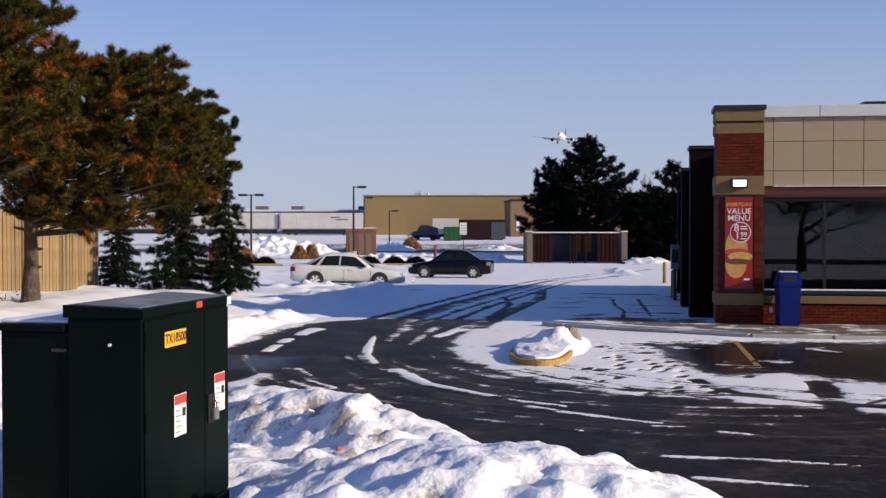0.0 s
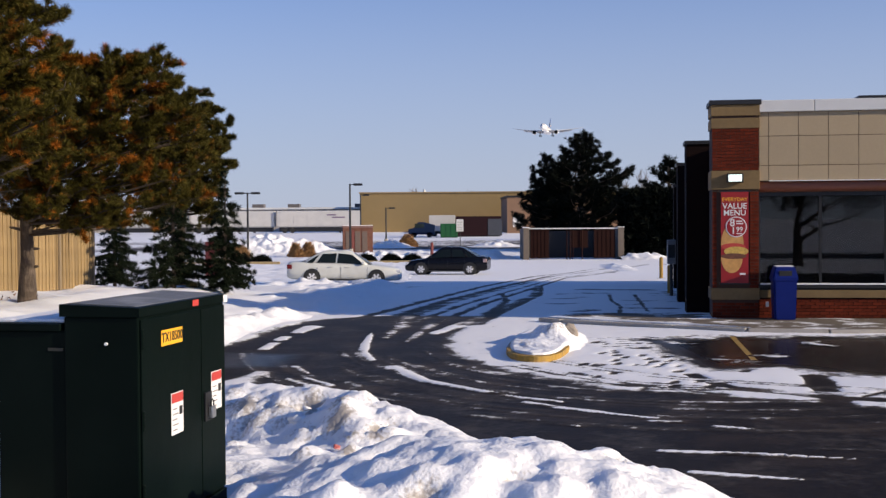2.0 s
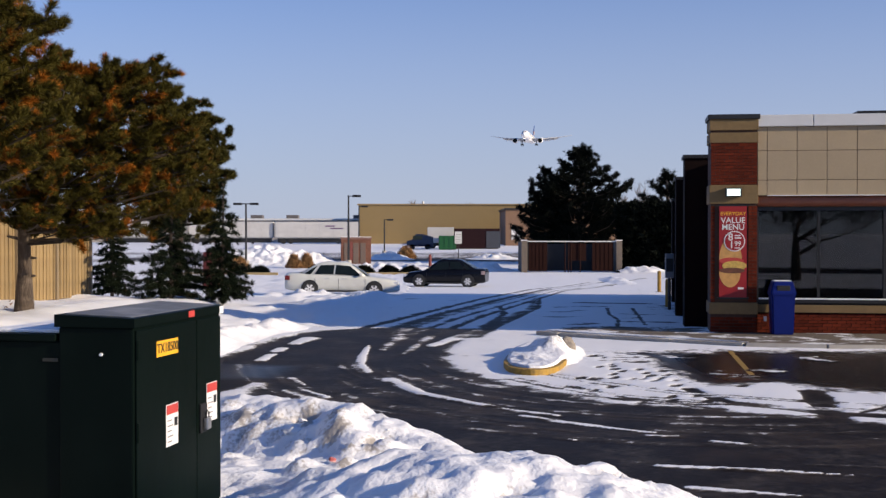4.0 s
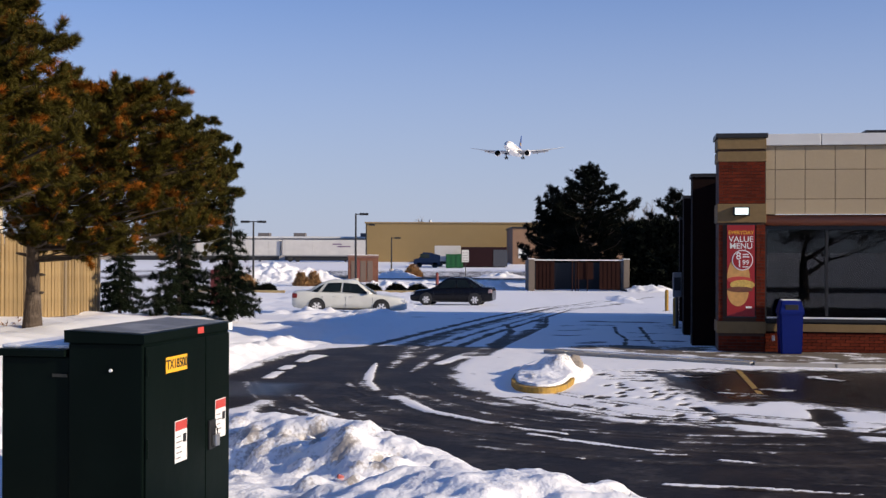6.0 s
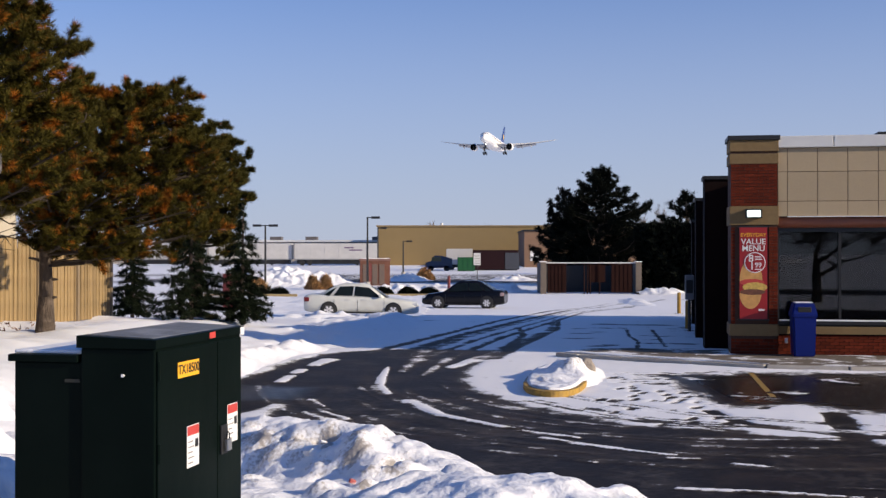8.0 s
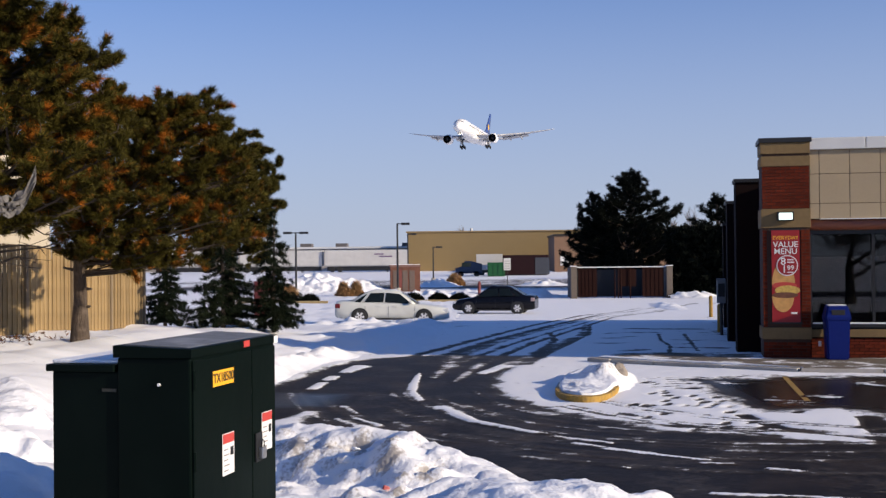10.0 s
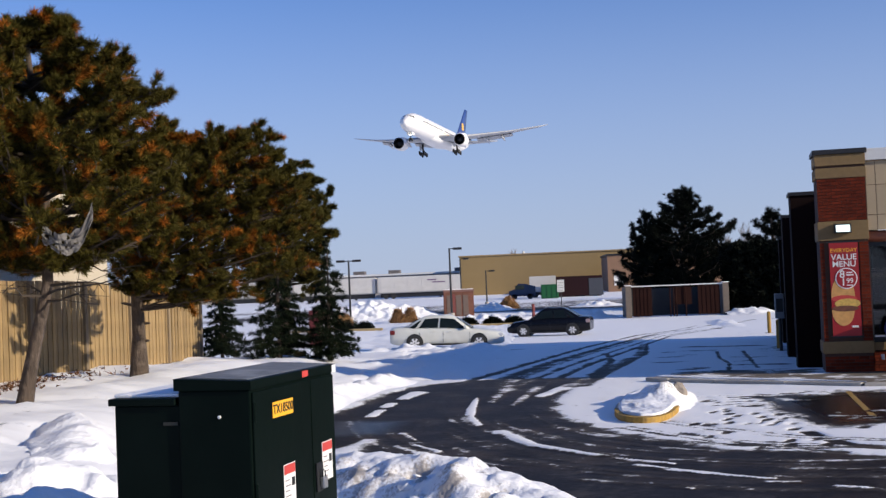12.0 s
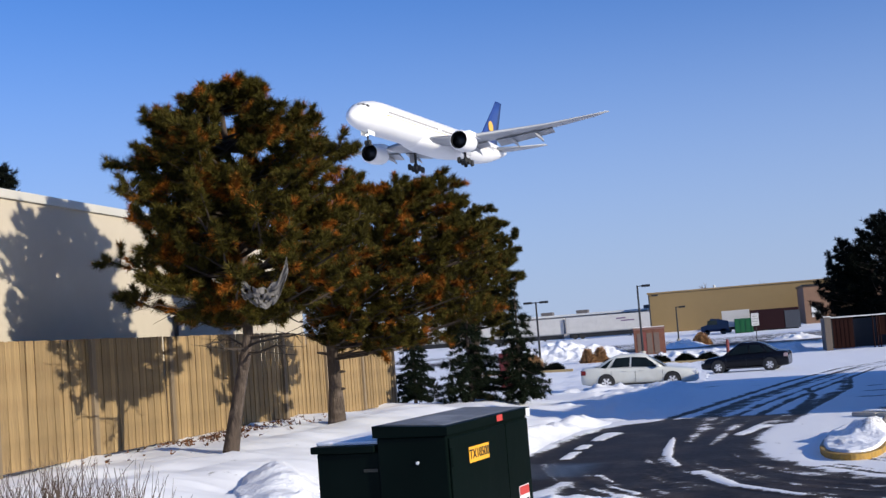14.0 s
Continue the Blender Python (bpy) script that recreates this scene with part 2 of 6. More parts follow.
def prism(outline, z0, z1, bm=None, bevel=0.0):
    """An outline in plan, raised from z0 to z1."""
    bm = bm or bmesh.new()
    lo = [bm.verts.new((x, y, z0)) for x, y in outline]
    hi = [bm.verts.new((x, y, z1)) for x, y in outline]
    n = len(outline)
    top = bm.faces.new(hi)
    bm.faces.new(lo[::-1])
    for i in range(n):
        bm.faces.new((lo[i], lo[(i + 1) % n], hi[(i + 1) % n], hi[i]))
    bmesh.ops.recalc_face_normals(bm, faces=bm.faces[:])
    if bevel:
        bmesh.ops.bevel(bm, geom=list(top.edges), offset=bevel, segments=2, affect="EDGES")
    return bm


def loft(sections, bm=None, caps=True, closed=True):
    """A skin over rings of equally many points."""
    bm = bm or bmesh.new()
    rings = [[bm.verts.new(p) for p in s] for s in sections]
    n = len(rings[0])
    for a, b in zip(rings, rings[1:]):
        for k in range(n if closed else n - 1):
            bm.faces.new((a[k], a[(k + 1) % n], b[(k + 1) % n], b[k]))
    if caps and closed:
        bm.faces.new(rings[0][::-1])
        bm.faces.new(rings[-1])
    bmesh.ops.recalc_face_normals(bm, faces=bm.faces[:])
    return bm


def lettering(name, words, size, mat, parent, m, label=""):
    """Words set in the built-in type, as a thin mesh."""
    cu = bpy.data.curves.new(name, "FONT")
    cu.body, cu.size, cu.extrude, cu.align_x, cu.align_y, cu.offset = words, size, 0.001, "CENTER", "CENTER", size * 0.012
    tmp = bpy.data.objects.new(name, cu)
    me = bpy.data.meshes.new_from_object(tmp)
    bpy.data.objects.remove(tmp)
    me.materials.clear()
    me.materials.append(mat)
    ob = new(name, me)
    ob.parent, ob.matrix_basis = parent, m
    return tagged(ob, label)


def fbm(x, y, z=0.0, octaves=4):
    return noise.fractal((x, y, z), 1.0, 2.0, octaves)


def smooth01(a, b, x):
    t = np.clip((x - a) / (b - a), 0, 1)
    return t * t * (3 - 2 * t)


# ---- ground: one sheet from under the eye to the horizon ----
def lot_height(x, y):
    """The lot falls gently away, levels out and rises again far off; a low berm carries the fence and the trees."""
    z = np.interp(y, [-4000, -5, 25, 67, 95, 222, 600, 4000], [0.3, 0.1, 0, -0.84, -0.84, 0.05, 0.2, 0.2])
    berm = smooth01(-4.0, -7.4, x) * 0.5 * (1 - smooth01(33, 42, y))
    berm = berm + smooth01(-3.7, -4.6, x) * 0.10 * (1 - smooth01(26, 30, y))
    bank = 0.26 * smooth01(-1.6, -3.4, x) * smooth01(28.5, 31, y) * (1 - smooth01(40, 46, y)) * smooth01(-16, -9, x)
    return z + np.maximum(berm, bank)


def stroke(grid, x, y, pts, w0, w1, value, soft=0.5):
    """Lay a stroke of tyre-polished asphalt (0) or left-over snow (1) along a line, its width going from w0 to w1."""
    best, wid = np.full(x.shape, 1e9), np.zeros(x.shape)
    steps = [math.dist(a, b) for a, b in zip(pts, pts[1:])]
    total, run = sum(steps), 0.0
    for (ax, ay), (bx, by), s in zip(pts, pts[1:], steps):
        t = np.clip(((x - ax) * (bx - ax) + (y - ay) * (by - ay)) / (s * s), 0, 1)
        d = np.hypot(x - ax - t * (bx - ax), y - ay - t * (by - ay))
        k = d < best
        best[k] = d[k]
        wid[k] = (w0 + (w1 - w0) * (run + t * s) / total)[k]
        run += s
    a = 1 - smooth01(wid * (1 - soft), wid * (1 + soft), best)
    grid[:] = grid * (1 - a) + value * a


def inside(x, y, poly, soft=0.3):
    """1 inside an outline in plan, 0 outside, softened at its edge."""
    c = np.zeros(x.shape, bool)
    d = np.full(x.shape, 1e9)
    for (ax, ay), (bx, by) in zip(poly, poly[1:] + poly[:1]):
        cross = ((ay > y) != (by > y)) & (x < (bx - ax) * (y - ay) / ((by - ay) or 1e-9) + ax)
        c ^= cross
        t = np.clip(((x - ax) * (bx - ax) + (y - ay) * (by - ay)) / ((bx - ax) ** 2 + (by - ay) ** 2), 0, 1)
        d = np.minimum(d, np.hypot(x - ax - t * (bx - ax), y - ay - t * (by - ay)))
    return smooth01(-soft, soft, np.where(c, d, -d))


def build_ground():
    xs = np.concatenate([-np.geomspace(4000, 14, 36), np.arange(-12, -4.5, 0.3), np.arange(-4.5, 9, 0.05), np.arange(9, 15, 0.4), np.geomspace(16, 4000, 34)])
    ys = np.concatenate([-np.geomspace(4000, 6, 24), np.arange(-4, 8, 0.8), np.arange(8, 16, 0.045), np.arange(16, 28, 0.09), np.arange(28, 50, 0.2), np.arange(50, 100, 0.7), np.geomspace(102, 4000, 40)])
    x, y = np.meshgrid(xs, ys)
    cover = np.ones(x.shape)
    wet = np.zeros(x.shape)
    # the swept lane that bends round the island
    lane = [(-3.7, 14.0), (-3.7, 20.2), (-3.5, 21.8), (-3.2, 24.1), (-2.7, 26.6), (-1.3, 27.6), (0.9, 27.0), (0.8, 25.6), (0.2, 22.3), (0.1, 19.9), (0.4, 18.3), (0.9, 16.9),
            (1.6, 15.7), (2.2, 14.8), (3.4, 14.2), (4.9, 13.1), (9.0, 11.5), (40, 6), (40, 3), (6, 4), (1, 6)]
    cover = cover * (1 - inside(x, y, lane, 0.28))
    # the wet stalls in front of the window, and the road behind the eye
    stall = [(3.6, 20.9), (5.1, 21.5), (12, 21.3), (40, 20), (40, 12), (9, 14.6), (5.8, 15.7), (5.3, 16.2), (4.8, 16.9), (3.8, 16.6), (3.6, 17.8)]
    s = inside(x, y, stall, 0.62)
    cover, wet = cover * (1 - s), wet + s * 0.85
    street = inside(x, y, [(-60, -12), (60, -12), (60, -19), (-60, -19)], 0.5)
    cover = cover * (1 - street)
    S = lambda pts, w0, w1, v, soft=0.5: stroke(cover, x, y, pts, w0, w1, v, soft)
    # snow left between wheel tracks on the lane
    S([(-1.3, 22.6), (-1.3, 20.8), (-1.25, 19.3), (-1.1, 18.2)], 0.05, 0.11, 1)
    S([(-0.7, 17.3), (-0.2, 15.7), (0.5, 14.7), (0.9, 14.2), (1.4, 13.75)], 0.12, 0.045, 1.0)
    S([(1.0, 13.7), (1.4, 13.3), (2.3, 12.55)], 0.08, 0.045, 1.0)
    S([(1.0, 12.5), (1.4, 12.1)], 0.07, 0.03, 0.95)
    S([(-2.2, 17.4), (-1.7, 16.0), (-1.4, 15.3)], 0.14, 0.05, 1)
    S([(-2.0, 16.0), (-1.6, 15.1)], 0.10, 0.04, 0.9)
    S([(-2.95, 19.9), (-2.9, 20.9)], 0.10, 0.12, 1)
    S([(-2.9, 21.5), (-2.85, 22.1)], 0.12, 0.12, 1)
    S([(-2.75, 23.0), (-2.6, 24.3)], 0.14, 0.2, 0.95)
    S([(2.8, 12.0), (3.4, 11.7)], 0.06, 0.03, 0.9)
    S([(2.0, 10.75), (3.6, 10.3)], 0.045, 0.02, 0.9)
    S([(2.1, 9.8), (2.9, 9.5)], 0.07, 0.03, 0.8)
    S([(-0.9, 14.9), (-0.5, 14.3)], 0.05, 0.03, 0.85)
    S([(2.2, 12.4), (2.5, 12.3)], 0.05, 0.03, 0.85)
    # faint broken streaks that follow the wheels round the bend
    rng = random.Random(12)
    for k in range(64):
        o, t0 = rng.uniform(-1.7, 1.6), rng.uniform(0, 0.8)
        arc = []
        for t in np.linspace(t0, t0 + rng.uniform(0.12, 0.35), 5):
            a = radians(185 + 95 * t)
            arc.append((3.6 + (5.2 - o) * math.cos(a) * (1 - 0.05 * t), 20.5 + (7.2 - o) * math.sin(a)))
        S(arc, rng.uniform(0.03, 0.09), 0.03, rng.uniform(0.22, 0.46), 0.9)
    for k in range(9):
        a, b = rng.uniform(1.6, 7.5), rng.uniform(9.5, 13.2)
        S([(a, b), (a + rng.uniform(0.6, 1.6), b - rng.uniform(0.25, 0.6))], rng.uniform(0.02, 0.045), 0.012, rng.uniform(0.4, 0.7), 0.9)
    S([(-2.8, 15.2), (-2.5, 16.7)], 0.25, 0.15, 0.8, 0.9)
    S([(-1.4, 25.7), (-0.8, 26.9)], 0.12, 0.2, 0.8)
    S([(-0.1, 22.6), (0.6, 25.1)], 0.13, 0.2, 0.9)
    S([(-1.0, 21.8), (-0.7, 25.6)], 0.10, 0.18, 0.55, 0.9)
    S([(-0.6, 21.0), (-0.1, 25.0)], 0.06, 0.14, 0.5, 0.9)
    # dark wheel tracks through the snow
    trails = (([(-1.7, 25.6), (-0.4, 32.9), (1.9, 45.9), (5.0, 60.1), (9.3, 71.6), (14.9, 79.7)], 0.8, 2), ([(-0.3, 25.0), (1.0, 32.9), (3.0, 43.0), (5.8, 57.1), (10.5, 70.0)], 0.5, 2),
              ([(0.6, 24.4), (1.7, 30.6), (3.1, 38.3), (4.0, 47.8)], 0.22, 2), ([(-1.1, 25.6), (0.3, 34.5), (2.0, 43.0), (6.0, 62.0)], 0.35, 2), ([(1.2, 27.5), (2.0, 34.5), (2.1, 39.2)], 0.1, 1))
    rng = random.Random(21)
    for pts, spread, count in trails:
        for k in range(count):
            o = spread * (2 * (k + 0.5) / count - 1) + rng.gauss(0, 0.06)
            S([(a + o * (1 - 0.25 * i / len(pts)), b) for i, (a, b) in enumerate(pts)], rng.uniform(0.11, 0.20), rng.uniform(0.06, 0.10), rng.uniform(0.15, 0.48), 0.9)
    S([(3.3, 26.8), (4.3, 27.6)], 0.4, 0.6, 0.2, 0.7)
    S([(5.3, 42.8), (7.2, 41.8)], 0.5, 0.5, 0.25, 0.7)
    # thin, blotchy snow in the shade beside the restaurant
    for k in range(26):
        a = rng.uniform(2.4, 6.6)
        b = 26.5 + rng.random() * 14
        S([(a + 0.1 * (b - 26), b), (a + 0.1 * (b - 26) + rng.uniform(0.2, 0.9), b + rng.uniform(-0.6, 0.6))], rng.uniform(0.12, 0.35), rng.uniform(0.1, 0.3), rng.uniform(0.35, 0.6), 0.9)
    S([(5.4, 38.0), (4.9, 34.0), (4.7, 31.0), (4.2, 27.8)], 0.07, 0.05, 0.3, 0.8)
    S([(6.2, 38.0), (5.7, 34.0), (5.3, 31.0), (5.0, 28.6)], 0.07, 0.05, 0.3, 0.8)
    S([(1.8, 16.5), (2.5, 15.2), (3.5, 14.1)], 0.05, 0.06, 0.35, 0.6)
    S([(1.2, 17.0), (2.3, 15.1), (3.6, 14.5), (6, 13.4)], 0.04, 0.05, 0.3, 0.6)
    S([(3.4, 16.1), (3.6, 14.9), (4.6, 13.9), (7, 13)], 0.10, 0.22, 0.1, 0.6)
    S([(5.0, 15.9), (4.4, 12.9)], 0.17, 0.17, 0.05, 0.5)
    S([(6.3, 15.2), (5.0, 14.0)], 0.05, 0.05, 0.25, 0.5)
    for o, v in ((0.0, 0.42), (0.16, 0.5), (0.62, 0.45), (0.78, 0.5)):
        S([(1.0 + o, 17.3 + o * 0.8), (1.6 + o, 16.2 + o * 0.8), (2.4 + o, 15.3 + o * 0.7), (3.6 + o, 14.6 + o * 0.6), (5.4 + o, 14.0 + o * 0.4), (7.5 + o, 13.4)], 0.05, 0.05, v, 0.7)
    # scraps of snow left on the wet stalls
    for a, b in ((6.2, 20.2), (3.9, 20.7), (4.6, 21.6), (5.0, 18.4), (7.4, 18.6), (8.2, 20.4), (4.3, 17.6)):
        for k in range(3):
            S([(a + rng.gauss(0, 0.1), b + rng.gauss(0, 0.2)), (a + rng.uniform(0.15, 0.5), b + rng.gauss(0, 0.3))], 0.10, 0.05, rng.uniform(0.45, 0.85), 0.8)
    # footprints beside the stall
    rng = random.Random(5)
    for k in range(46):
        a, b = rng.gauss(3.0, 0.55), rng.gauss(17.6, 1.2)
        S([(a, b), (a + 0.10, b + 0.2)], 0.07, 0.05, 0.25, 0.5)
    for k in range(26):
        a, b = rng.uniform(2.6, 4.2), rng.uniform(19.2, 21.6)
        S([(a, b), (a + rng.uniform(0.1, 0.5), b + rng.uniform(-0.2, 0.2))], 0.07, 0.05, 0.25, 0.6)
    # the far carriageway, two dark slits before the pale car, bare strips of the far lot
    S([(-30, 128), (-5, 127), (12, 128)], 8.0, 8.0, 0.15, 0.3)
    S([(-5.9, 48.0), (-4.5, 47.9)], 0.35, 0.2, 0.1, 0.5)
    S([(-2.1, 46.6), (-0.8, 46.4)], 0.4, 0.25, 0.1, 0.5)
    S([(-6, 101), (2, 99)], 2.0, 1.2, 0.35, 0.6)
    S([(-60, 150), (60, 150)], 1.6, 1.6, 0.3, 0.4)
    wet = np.maximum(wet, inside(x, y, [(-3.6, 17.2), (-2.3, 17.4), (-2.2, 19.2), (-3.6, 19.6)], 0.5) * 0.7)
    wet = np.maximum(wet, (1 - cover) * 0.25)
    z = lot_height(x, y) + 0.02 * cover
    for i in np.argwhere((cover > 0.6) & (y > 8) & (y < 110) & (np.abs(x) < 40)):
        i = tuple(i)
        a, b = x[i], y[i]
        lump = 0.13 if (b > 28 and a < -1.5) or a < -4.2 else 0.015
        z[i] += lump * fbm(a * 0.7, b * 0.5) + lump * 0.25 * fbm(a * 3, b * 3, 4)
    n, m = x.shape
    verts = np.stack([x, y, z], -1).reshape(-1, 3)
    i = np.arange(n * m).reshape(n, m)
    faces = np.stack([i[:-1, :-1], i[:-1, 1:], i[1:, 1:], i[1:, :-1]], -1).reshape(-1, 4)
    g = arrays("ground", verts.tolist(), faces.tolist(), LOT, smooth=True)
    for name, val in (("cover", cover), ("wet", wet)):
        g.data.attributes.new(name, "FLOAT", "POINT").data.foreach_set("value", val.reshape(-1).astype(np.float32))
    tagged(g, "snow-dusted asphalt lot with a swept curving lane and tyre tracks", "ground", kind="structure")


build_ground()


def ground_z(x, y):
    return float(lot_height(np.array(float(x)), np.array(float(y))))


# ---- ploughed snow banks near the eye ----
def snow_heap(name, x0, x1, y0, y1, step, height, dirt_shade, label, lump=0.07, seed=0.0):
    """A bank of lumpy ploughed snow over a stretch of ground; height(x, y) is its height over the ground."""
    xs, ys = np.arange(x0, x1, step), np.arange(y0, y1, step)
    x, y = np.meshgrid(xs, ys)
    h = height(x, y)
    z = lot_height(x, y) + h
    dr = dirt_shade(x, y)
    for i in np.ndindex(x.shape):
        k = min(1.0, max(0.0, h[i] * 3.5))
        if k > 0:
            a, b = x[i], y[i]
            r = 1 - abs(fbm(a * 2.1 + seed, b * 2.1, 7, 3))
            z[i] += k * lump * (1.3 * fbm(a * 1.3, b * 1.3, seed, 3) + 1.0 * (r - 0.6) + 0.8 * (0.5 - abs(fbm(a * 4.3, b * 4.3, seed + 2, 2))) * (0.25 + 1.5 * dr[i]) + 0.4 * fbm(a * 9, b * 9, seed) * (0.25 + dr[i]))
            dr[i] *= 0.55 + 1.3 * max(0, fbm(a * 3, b * 3, 11 + seed))
        else:
            z[i] -= 0.12
    n, m = x.shape
    i = np.arange(n * m).reshape(n, m)
    ob = arrays(name, np.stack([x, y, z], -1).reshape(-1, 3).tolist(), np.stack([i[:-1, :-1], i[:-1, 1:], i[1:, 1:], i[1:, :-1]], -1).reshape(-1, 4).tolist(), SNOW_DIRTY, smooth=True)
    ob.data.attributes.new("dirt_shade", "FLOAT", "POINT").data.foreach_set("value", dr.reshape(-1).astype(np.float32))
    return tagged(ob, label, "snow bank", kind="stuff")


def hump(x, y, cx, cy, rx, ry, turn=0.0):
    c, s = math.cos(radians(turn)), math.sin(radians(turn))
    u, v = (x - cx) * c + (y - cy) * s, -(x - cx) * s + (y - cy) * c
    return np.exp(-((u / rx) ** 2 + (v / ry) ** 2))


_rng = random.Random(31)
PITS = [(_rng.uniform(-0.9, 1.6), _rng.uniform(6.0, 7.9), _rng.uniform(0.05, 0.12)) for _k in range(16)] + [(-3.3 + 3.3 * _k / 34 + _rng.gauss(0, 0.08), 12.5 - 2.6 * _k / 34 + _rng.gauss(-0.25, 0.28), _rng.uniform(0.05, 0.13)) for _k in range(34)] \
    + [(_rng.uniform(-5.6, -3.4), _rng.uniform(8.2, 14), _rng.uniform(0.07, 0.16)) for _k in range(22)]


LUMPS = []
for _k in range(60):
    _f = _k / 60
    _o = _rng.choice((0.0, -0.28, -0.65))
    LUMPS.append((-3.6 + 4.1 * _f + _rng.gauss(0, 0.1) + _o * 0.4, 12.75 - 3.5 * _f + _rng.gauss(0, 0.12) + _o, _rng.uniform(0.06, 0.17)))
for _k in range(16):
    LUMPS.append((_rng.uniform(-0.9, 2.0), _rng.uniform(6.6, 8.4), _rng.uniform(0.08, 0.18)))


for _k in range(60):
    LUMPS.append((_rng.uniform(-5.9, -3.2), _rng.uniform(7.4, 14.4), _rng.uniform(0.07, 0.24)))


def near_bank(x, y):
    base = 0.22 * smooth01(14.6, 12.5, y + 1.15 * x) * smooth01(13.2, 9.5, y + 1.0 * np.maximum(x, 0) * 2.2)
    ridge = 0.42 * hump(x, y, -2.6, 12.2, 1.7, 0.75, -28) + 0.36 * hump(x, y, -0.9, 10.9, 1.3, 0.6, -42)
    mound = 0.56 * hump(x, y, 0.26, 7.3, 1.66, 1.15, -12) + 0.13 * hump(x, y, 1.70, 7.9, 0.45, 0.5)
    left = 0.22 * hump(x, y, -6.0, 15.1, 0.55, 0.45) + 0.22 * hump(x, y, -5.6, 14.2, 0.6, 0.6) + 0.20 * hump(x, y, -5.3, 13.2, 0.5, 0.5) + 0.24 * hump(x, y, -4.75, 11.4, 0.5, 0.6) + 0.34 * hump(x, y, -3.75, 9.3, 0.55, 0.6) + 0.30 * hump(x, y, -4.1, 8.2, 0.6, 0.7) + 0.22 * hump(x, y, -3.3, 7.2, 0.9, 1.0)
    h = (base + ridge + mound + 1.25 * left) * smooth01(2.5, 4.2, y) * smooth01(3.3, 2.4, x) * smooth01(-7.1, -6.2, x) - 0.07
    for px, py, pr in PITS:
        h = h - 0.13 * hump(x, y, px, py, pr * 0.9, pr * 0.55) + 0.035 * hump(x, y, px, py + pr * 1.4, pr * 1.2, pr * 0.6)
    for px, py, pr in LUMPS:
        h = h + 0.45 * pr * np.clip(1.5 * hump(x, y, px, py, pr, pr * 0.8), 0, 1)
    pad = smooth01(0.35, 0.0, np.maximum(np.abs(x + 2.1) - 0.5, np.abs(y - 7.9) - 0.8))
    return h * (1 - pad) + 0.03 * pad


def near_dirt_shade(x, y):
    # grit along the ridge, with hollow shade coloured into pits and below lumps
    return sum(0.75 * hump(x, y, a, b, r * 1.0, r * 0.55) for a, b, r in PITS[:50]) + sum(0.7 * hump(x, y, a - 0.3 * r, b - 0.85 * r, r * 0.9, r * 0.5) for a, b, r in LUMPS[:60]) + 0.4 * hump(x, y, -1.75, 10.9, 0.8, 0.3, -20) + 0.2 * hump(x, y, -2.4, 12.0, 1.7, 0.5, -28) + 0.2 * hump(x, y, -0.6, 10.8, 0.8, 0.4, -42) + 0.2 * hump(x, y, 0.2, 6.9, 0.9, 0.5)


snow_heap("snow_bank", -7.2, 3.4, 2.2, 16.6, 0.046, near_bank, near_dirt_shade, "ploughed white snow bank with grey grit beside the lane", 0.08)


def snow_clods():
    """Broken clods thrown up along the ploughed ridge."""
    rng = random.Random(14)
    verts, faces = [], []
    tmp = bmesh.new()
    bmesh.ops.create_icosphere(tmp, subdivisions=2, radius=1)
    ball = [v.co.copy() for v in tmp.verts]
    tris = [[v.index for v in f.verts] for f in tmp.faces]
    tmp.free()
    for k in range(0, 250, 4):
        if k < 150:
            f = rng.random()
            x, y = -3.5 + 3.6 * f + rng.gauss(0, 0.2), 12.9 - 3.3 * f + rng.gauss(0, 0.3)
        elif k < 190:
            x, y = rng.gauss(0.5, 0.8), rng.gauss(7.4, 0.5)
        elif k < 205:
            x, y = rng.gauss(1.8, 0.25), rng.gauss(7.9, 0.25)
        else:
            f = rng.random()
            x, y = -3.5 - 2.6 * f + rng.gauss(0, 0.3), 8.4 + 6.8 * f + rng.gauss(0, 0.4)
        h = float(near_bank(np.array([x]), np.array([y]))[0])
        if h < 0.08:
            continue
        z = ground_z(x, y) + h
        r = 0.015 + 0.035 * rng.random() ** 2.0
        o = len(verts)
        for p in ball:
            s = r * (1 + 0.9 * fbm(p.x * 1.1 + k, p.y * 1.1, p.z * 1.1, 3))
            verts.append((x + p.x * s * 1.6, y + p.y * s, z + p.z * s * 0.7 - 0.25 * r))
        faces += [[a + o for a in t] for t in tris]
    ob = arrays("snow_clods", verts, faces, SNOW, smooth=True)
    tagged(ob, "loose clods of snow on the ploughed bank", "snow", kind="stuff")


snow_clods()


